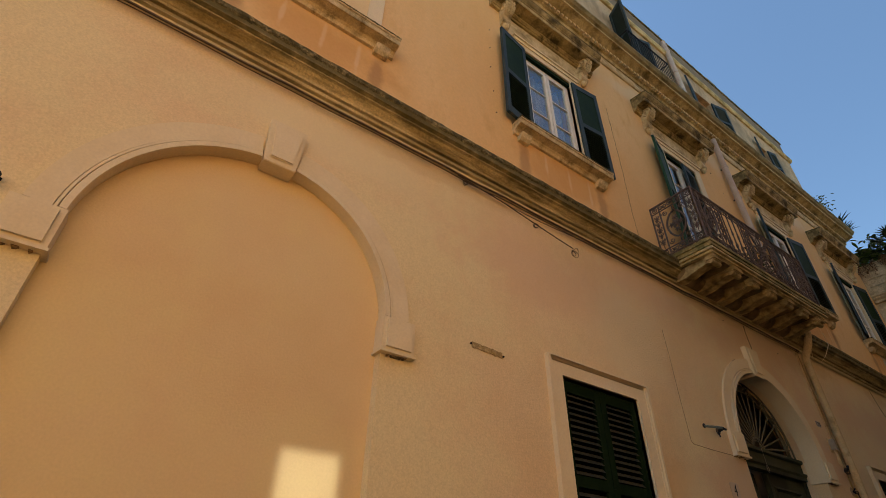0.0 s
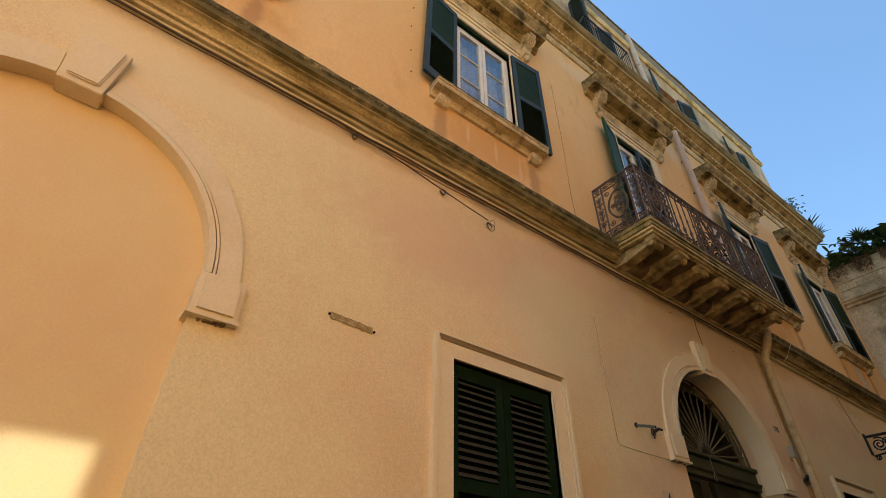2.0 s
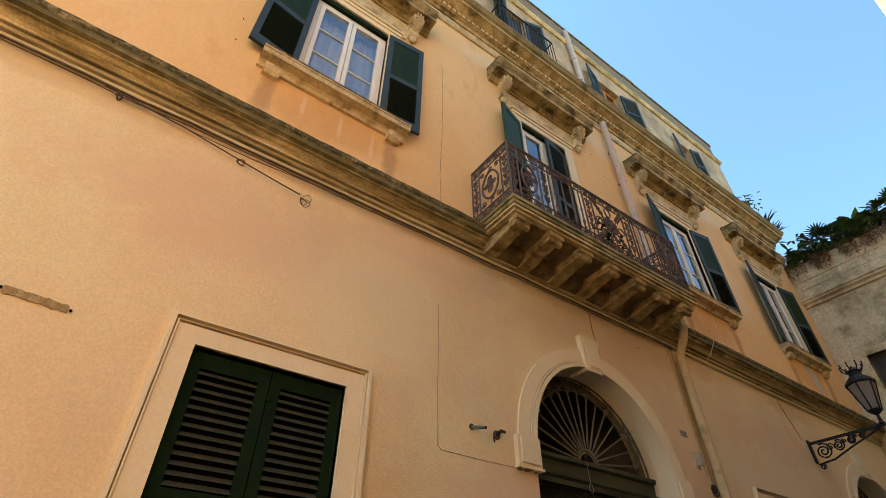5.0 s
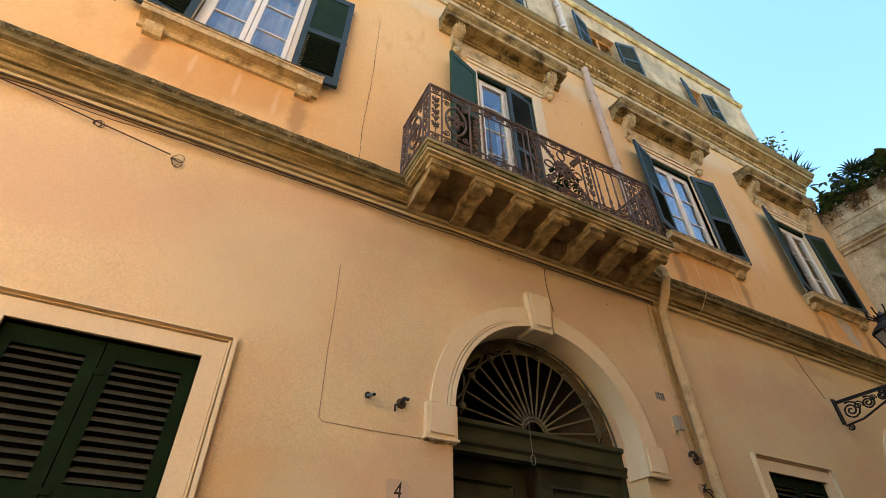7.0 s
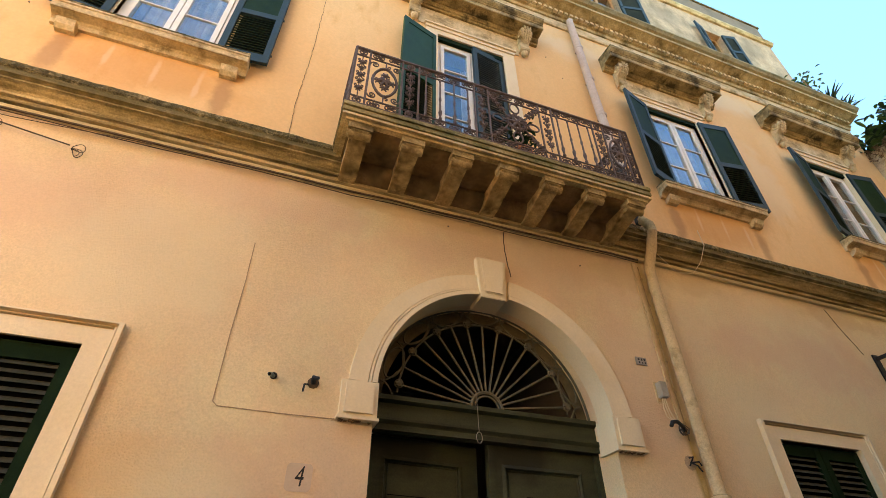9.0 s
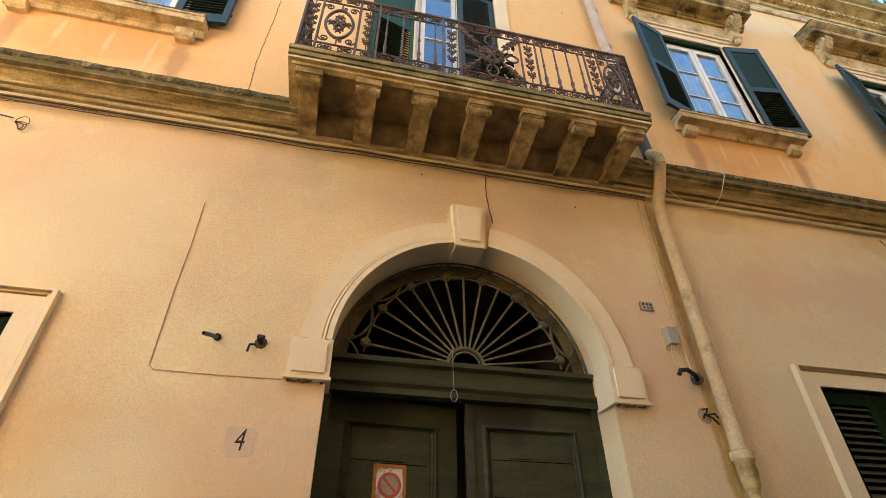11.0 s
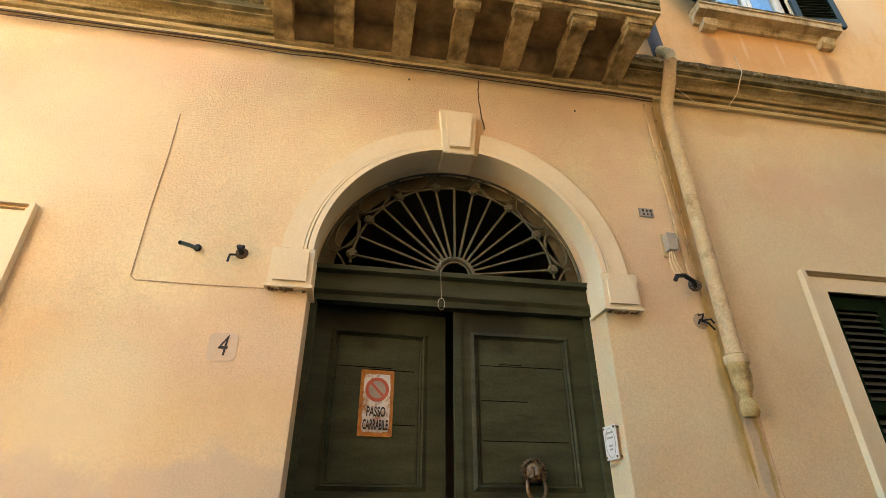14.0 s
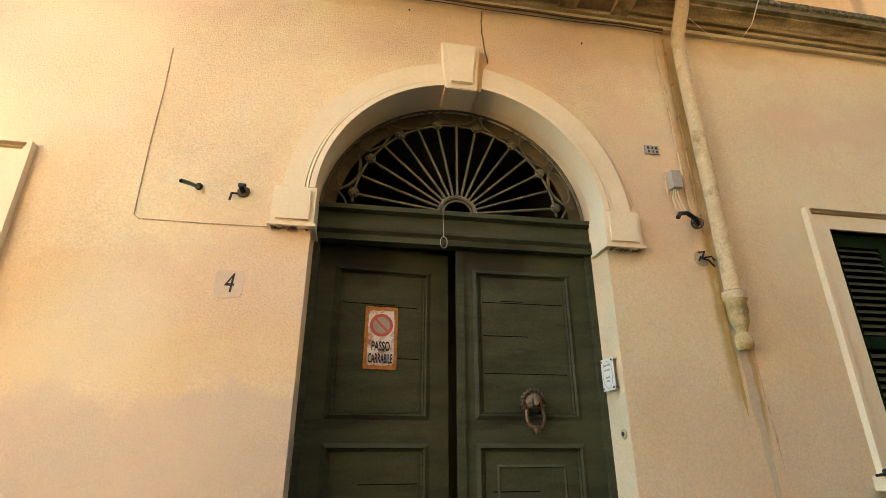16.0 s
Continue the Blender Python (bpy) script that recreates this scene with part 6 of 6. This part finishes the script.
for a, b, c, e in ((1.88, 2.0, 5.3, 7.35), (2.75, 2.87, 5.3, 7.35), (1.88, 2.87, 7.35, 7.52)):
    box(bm, EX - 0.05, EX + 0.1, a, b, c, e)
s = structure("window_11", bm, STONE_PALE, "dark wooden window in a pale stone frame on the end wall", "window", bevel=0.008)
boxed("window_frame", (EX + 0.16, EX + 0.2, 2.0, 2.75, 5.3, 7.35), DARKWOOD, s)


# ---- planting ----
def blade_leaf(bm, base, d, length, width, droop, folds=5):
    """A bent, pointed leaf."""
    base, d = Vector(base), Vector(d).normalized()
    side = d.cross(Vector((0, 0, 1)))
    side = side.normalized() if side.length > 0.01 else Vector((1, 0, 0))
    prev = None
    for i in range(folds + 1):
        f = i / folds
        p = base + d * length * f - Vector((0, 0, droop * length * f * f))
        w = width * math.sin(math.pi * min(0.98, 0.12 + 0.88 * f)) * 0.5
        row = [bm.verts.new(p - side * w + Vector((0, 0, w * 0.3))), bm.verts.new(p), bm.verts.new(p + side * w + Vector((0, 0, w * 0.3)))]
        if prev:
            bm.faces.new((prev[0], prev[1], row[1], row[0])), bm.faces.new((prev[1], prev[2], row[2], row[1]))
        prev = row


def rosette(bm, c, n, length, width, rnd, up=0.5, droop=0.35):
    for k in range(n):
        a = rnd.uniform(0, 2 * math.pi)
        blade_leaf(bm, c, (math.cos(a), math.sin(a), rnd.uniform(up - 0.45, up + 0.7)), length * rnd.uniform(0.7, 1.1), width, droop * rnd.uniform(0.4, 1.3))


def planted(name, label, category, c, build, material, stem=None, group="plants"):
    t = thing(name, label, category, group, c)
    bm = bmesh.new()
    build(bm)
    tagged(part("leaves", bm, material, t), kind="stuff")
    if stem:
        bm = bmesh.new()
        stem(bm)
        part("stem", bm, DRY, t, smooth=True)
    return t


rnd = random.Random(11)
for i, y in enumerate((3.0, 2.35, 1.5, 0.7, -0.2)):
    def fan(bm):
        for q in range(9):
            a, e = rnd.uniform(0, 6.28), rnd.uniform(0.1, 1.2)
            d = Vector((math.cos(a) * math.cos(e), math.sin(a) * math.cos(e), math.sin(e)))
            tip = Vector((0, 0, 0.45)) + d * 0.36
            tube(bm, [(0, 0, 0.40), tip], 0.008, 4)
            sd = d.cross(Vector((0, 0, 1))).normalized()
            for k in range(15):
                f = (k - 7) * 0.21
                blade_leaf(bm, tip, d * math.cos(f) + sd * math.sin(f), 0.46, 0.055, 0.3, 3)
    if i % 2 == 1:
        planted("fan_palm", "dark green fan palm on top of the end wall", "palm", (EX + 0.30, y, 10.25), fan, LEAF_DARK, lambda bm: tube(bm, [(0, 0, 0), (0, 0, 0.5)], 0.07, 8, r1=0.06))
    else:
        planted("banana_plant", "broad-leaved green plant on top of the end wall", "plant", (EX + 0.30, y, 10.25), lambda bm: rosette(bm, (0, 0, 0.3), 30, 0.62 + 0.30 * (3.0 - y), 0.24, rnd, 1.1, 0.5), LEAF, lambda bm: tube(bm, [(0, 0, 0), (0, 0, 0.3)], 0.04, 7))
for i in range(9):
    y = 3.35 - i * 0.42
    def bush(bm):
        for k in range(150):
            p = Vector((rnd.gauss(0, 0.16), rnd.gauss(0, 0.24), abs(rnd.gauss(0.2, 0.26))))
            a = rnd.uniform(0, 6.28)
            blade_leaf(bm, p, (math.cos(a), math.sin(a), rnd.uniform(-0.3, 0.9)), rnd.uniform(0.14, 0.32), rnd.uniform(0.06, 0.13), 0.4, 3)
    planted("shrub", "dense green shrub hanging over the end wall", "shrub", (EX + 0.18, y, 10.27), bush, LEAF if i % 2 else LEAF_DARK, lambda bm: tube(bm, [(0, 0, 0), (0, 0, 0.2)], 0.03, 6))
for i in range(16):
    y = 3.3 - i * 0.27 + rnd.uniform(-0.1, 0.1)
    def vine(bm):
        for k in range(9):
            x, q = rnd.uniform(-0.06, 0.0), rnd.uniform(-0.14, 0.14)
            n = rnd.randint(4, 8)
            pts = [(x - 0.04 - 0.03 * rnd.random(), q + rnd.uniform(-0.05, 0.05), 0.05 - j * 0.065) for j in range(n)]
            tube(bm, [(0.1, q, 0.06)] + pts, 0.009, 4, r1=0.004)
            for p in pts:
                blade_leaf(bm, p, (rnd.uniform(-1, 0.2), rnd.uniform(-1, 1), rnd.uniform(-1, 0.2)), 0.09, 0.04, 0.3, 2)
    planted("dried_vine", "dried brown vine hanging over the end wall's top", "vine", (EX, y, 10.30), vine, DRY, None, "dried vines")
for i, (x, hgt) in enumerate(((16.4, 0.5), (17.2, 1.25), (17.45, 0.55), (17.75, 0.45), (18.0, 0.4))):
    if i in (0, 1):
        def weed(bm):
            for k in range(60):
                f = rnd.uniform(0.25, 1)
                p = Vector((rnd.gauss(0.1 * f, 0.11), rnd.gauss(0, 0.10), hgt * f))
                a = rnd.uniform(0, 6.28)
                blade_leaf(bm, p, (math.cos(a), math.sin(a), rnd.uniform(-0.2, 0.6)), 0.11, 0.055, 0.3, 2)
        def stalks(bm):
            for k in range(4):
                tube(bm, [(0, 0, 0), (0.04 * (k - 1), 0, hgt * 0.5), (0.12 * (k - 1), 0.03 * k, hgt * (0.7 + 0.1 * k))], 0.008, 5)
        planted("wall_weed", "tall wild weed growing on the main cornice", "weed", (x, 3.2, 11.5), weed, LEAF, stalks)
    else:
        planted("agave", "spiky agave growing on the main cornice", "agave", (x, 3.15, 11.5), lambda bm: rosette(bm, (0, 0, 0.02), 26, hgt, 0.05, rnd, 0.6, 0.15), LEAF_DARK)
for i, (x, r) in enumerate(((8.62, 0.13),)):
    t = thing("flower_pot", "terracotta pot with a small green plant on the balcony", "flower pot", "balcony pots", (x, 2.86, BZ + 0.032))
    bm = bmesh.new()
    lathe(bm, [(r * 0.65, 0), (r * 0.95, 0.2), (r * 1.08, 0.2), (r * 1.08, 0.25), (r * 0.9, 0.25), (r * 0.85, 0.21)], 0, 0, 14)
    part("pot", bm, TERRACOTTA, t, smooth=True)
    bm = bmesh.new()
    for k in range(110):
        p = Vector((rnd.gauss(0, 0.10), rnd.gauss(0, 0.08), 0.24 + abs(rnd.gauss(0, 0.26))))
        a = rnd.uniform(0, 6.28)
        blade_leaf(bm, p, (math.cos(a), math.sin(a), rnd.uniform(-0.2, 0.8)), 0.10, 0.045, 0.4, 2)
    tagged(part("plant", bm, LEAF_DARK, t), kind="stuff")


# ---- wear on the walls ----
nail = bmesh.new()
lathe(nail, [(0.005, -0.01), (0.005, 0.010), (0.009, 0.011), (0.008, 0.015)], 0, 0, 7, "y", 0)
nail = mesh("nail", nail, BLACK_IRON)
for x, z in ((3.16, 9.0), (3.15, 8.5), (3.14, 8.0), (3.17, 7.45), (3.2, 7.0), (3.6, 6.75), (9.75, 9.6), (10.0, 9.1), (9.3, 6.9), (7.9, 5.25), (9.55, 5.12)):
    o = new("nail", nail)
    o.location = (x, FY + (0.003 if z > 5.5 else 0.0), z)
    tagged(o, "small rusty nail stuck in the plaster wall", "nail", "wall nails")
stain("trim_bare_patch", (15.98, 16.23, 0.26), 6.10, 6.85, mat("bare_grey_render", (0.50, 0.42, 0.31), (0.62, 0.53, 0.41), 0.95, 6.0, 50.0, 0.6, 0.15), "pale patch of bare render under the sill", FY + 0.003, seed=31.0, wob=0.08, taper=0.0)
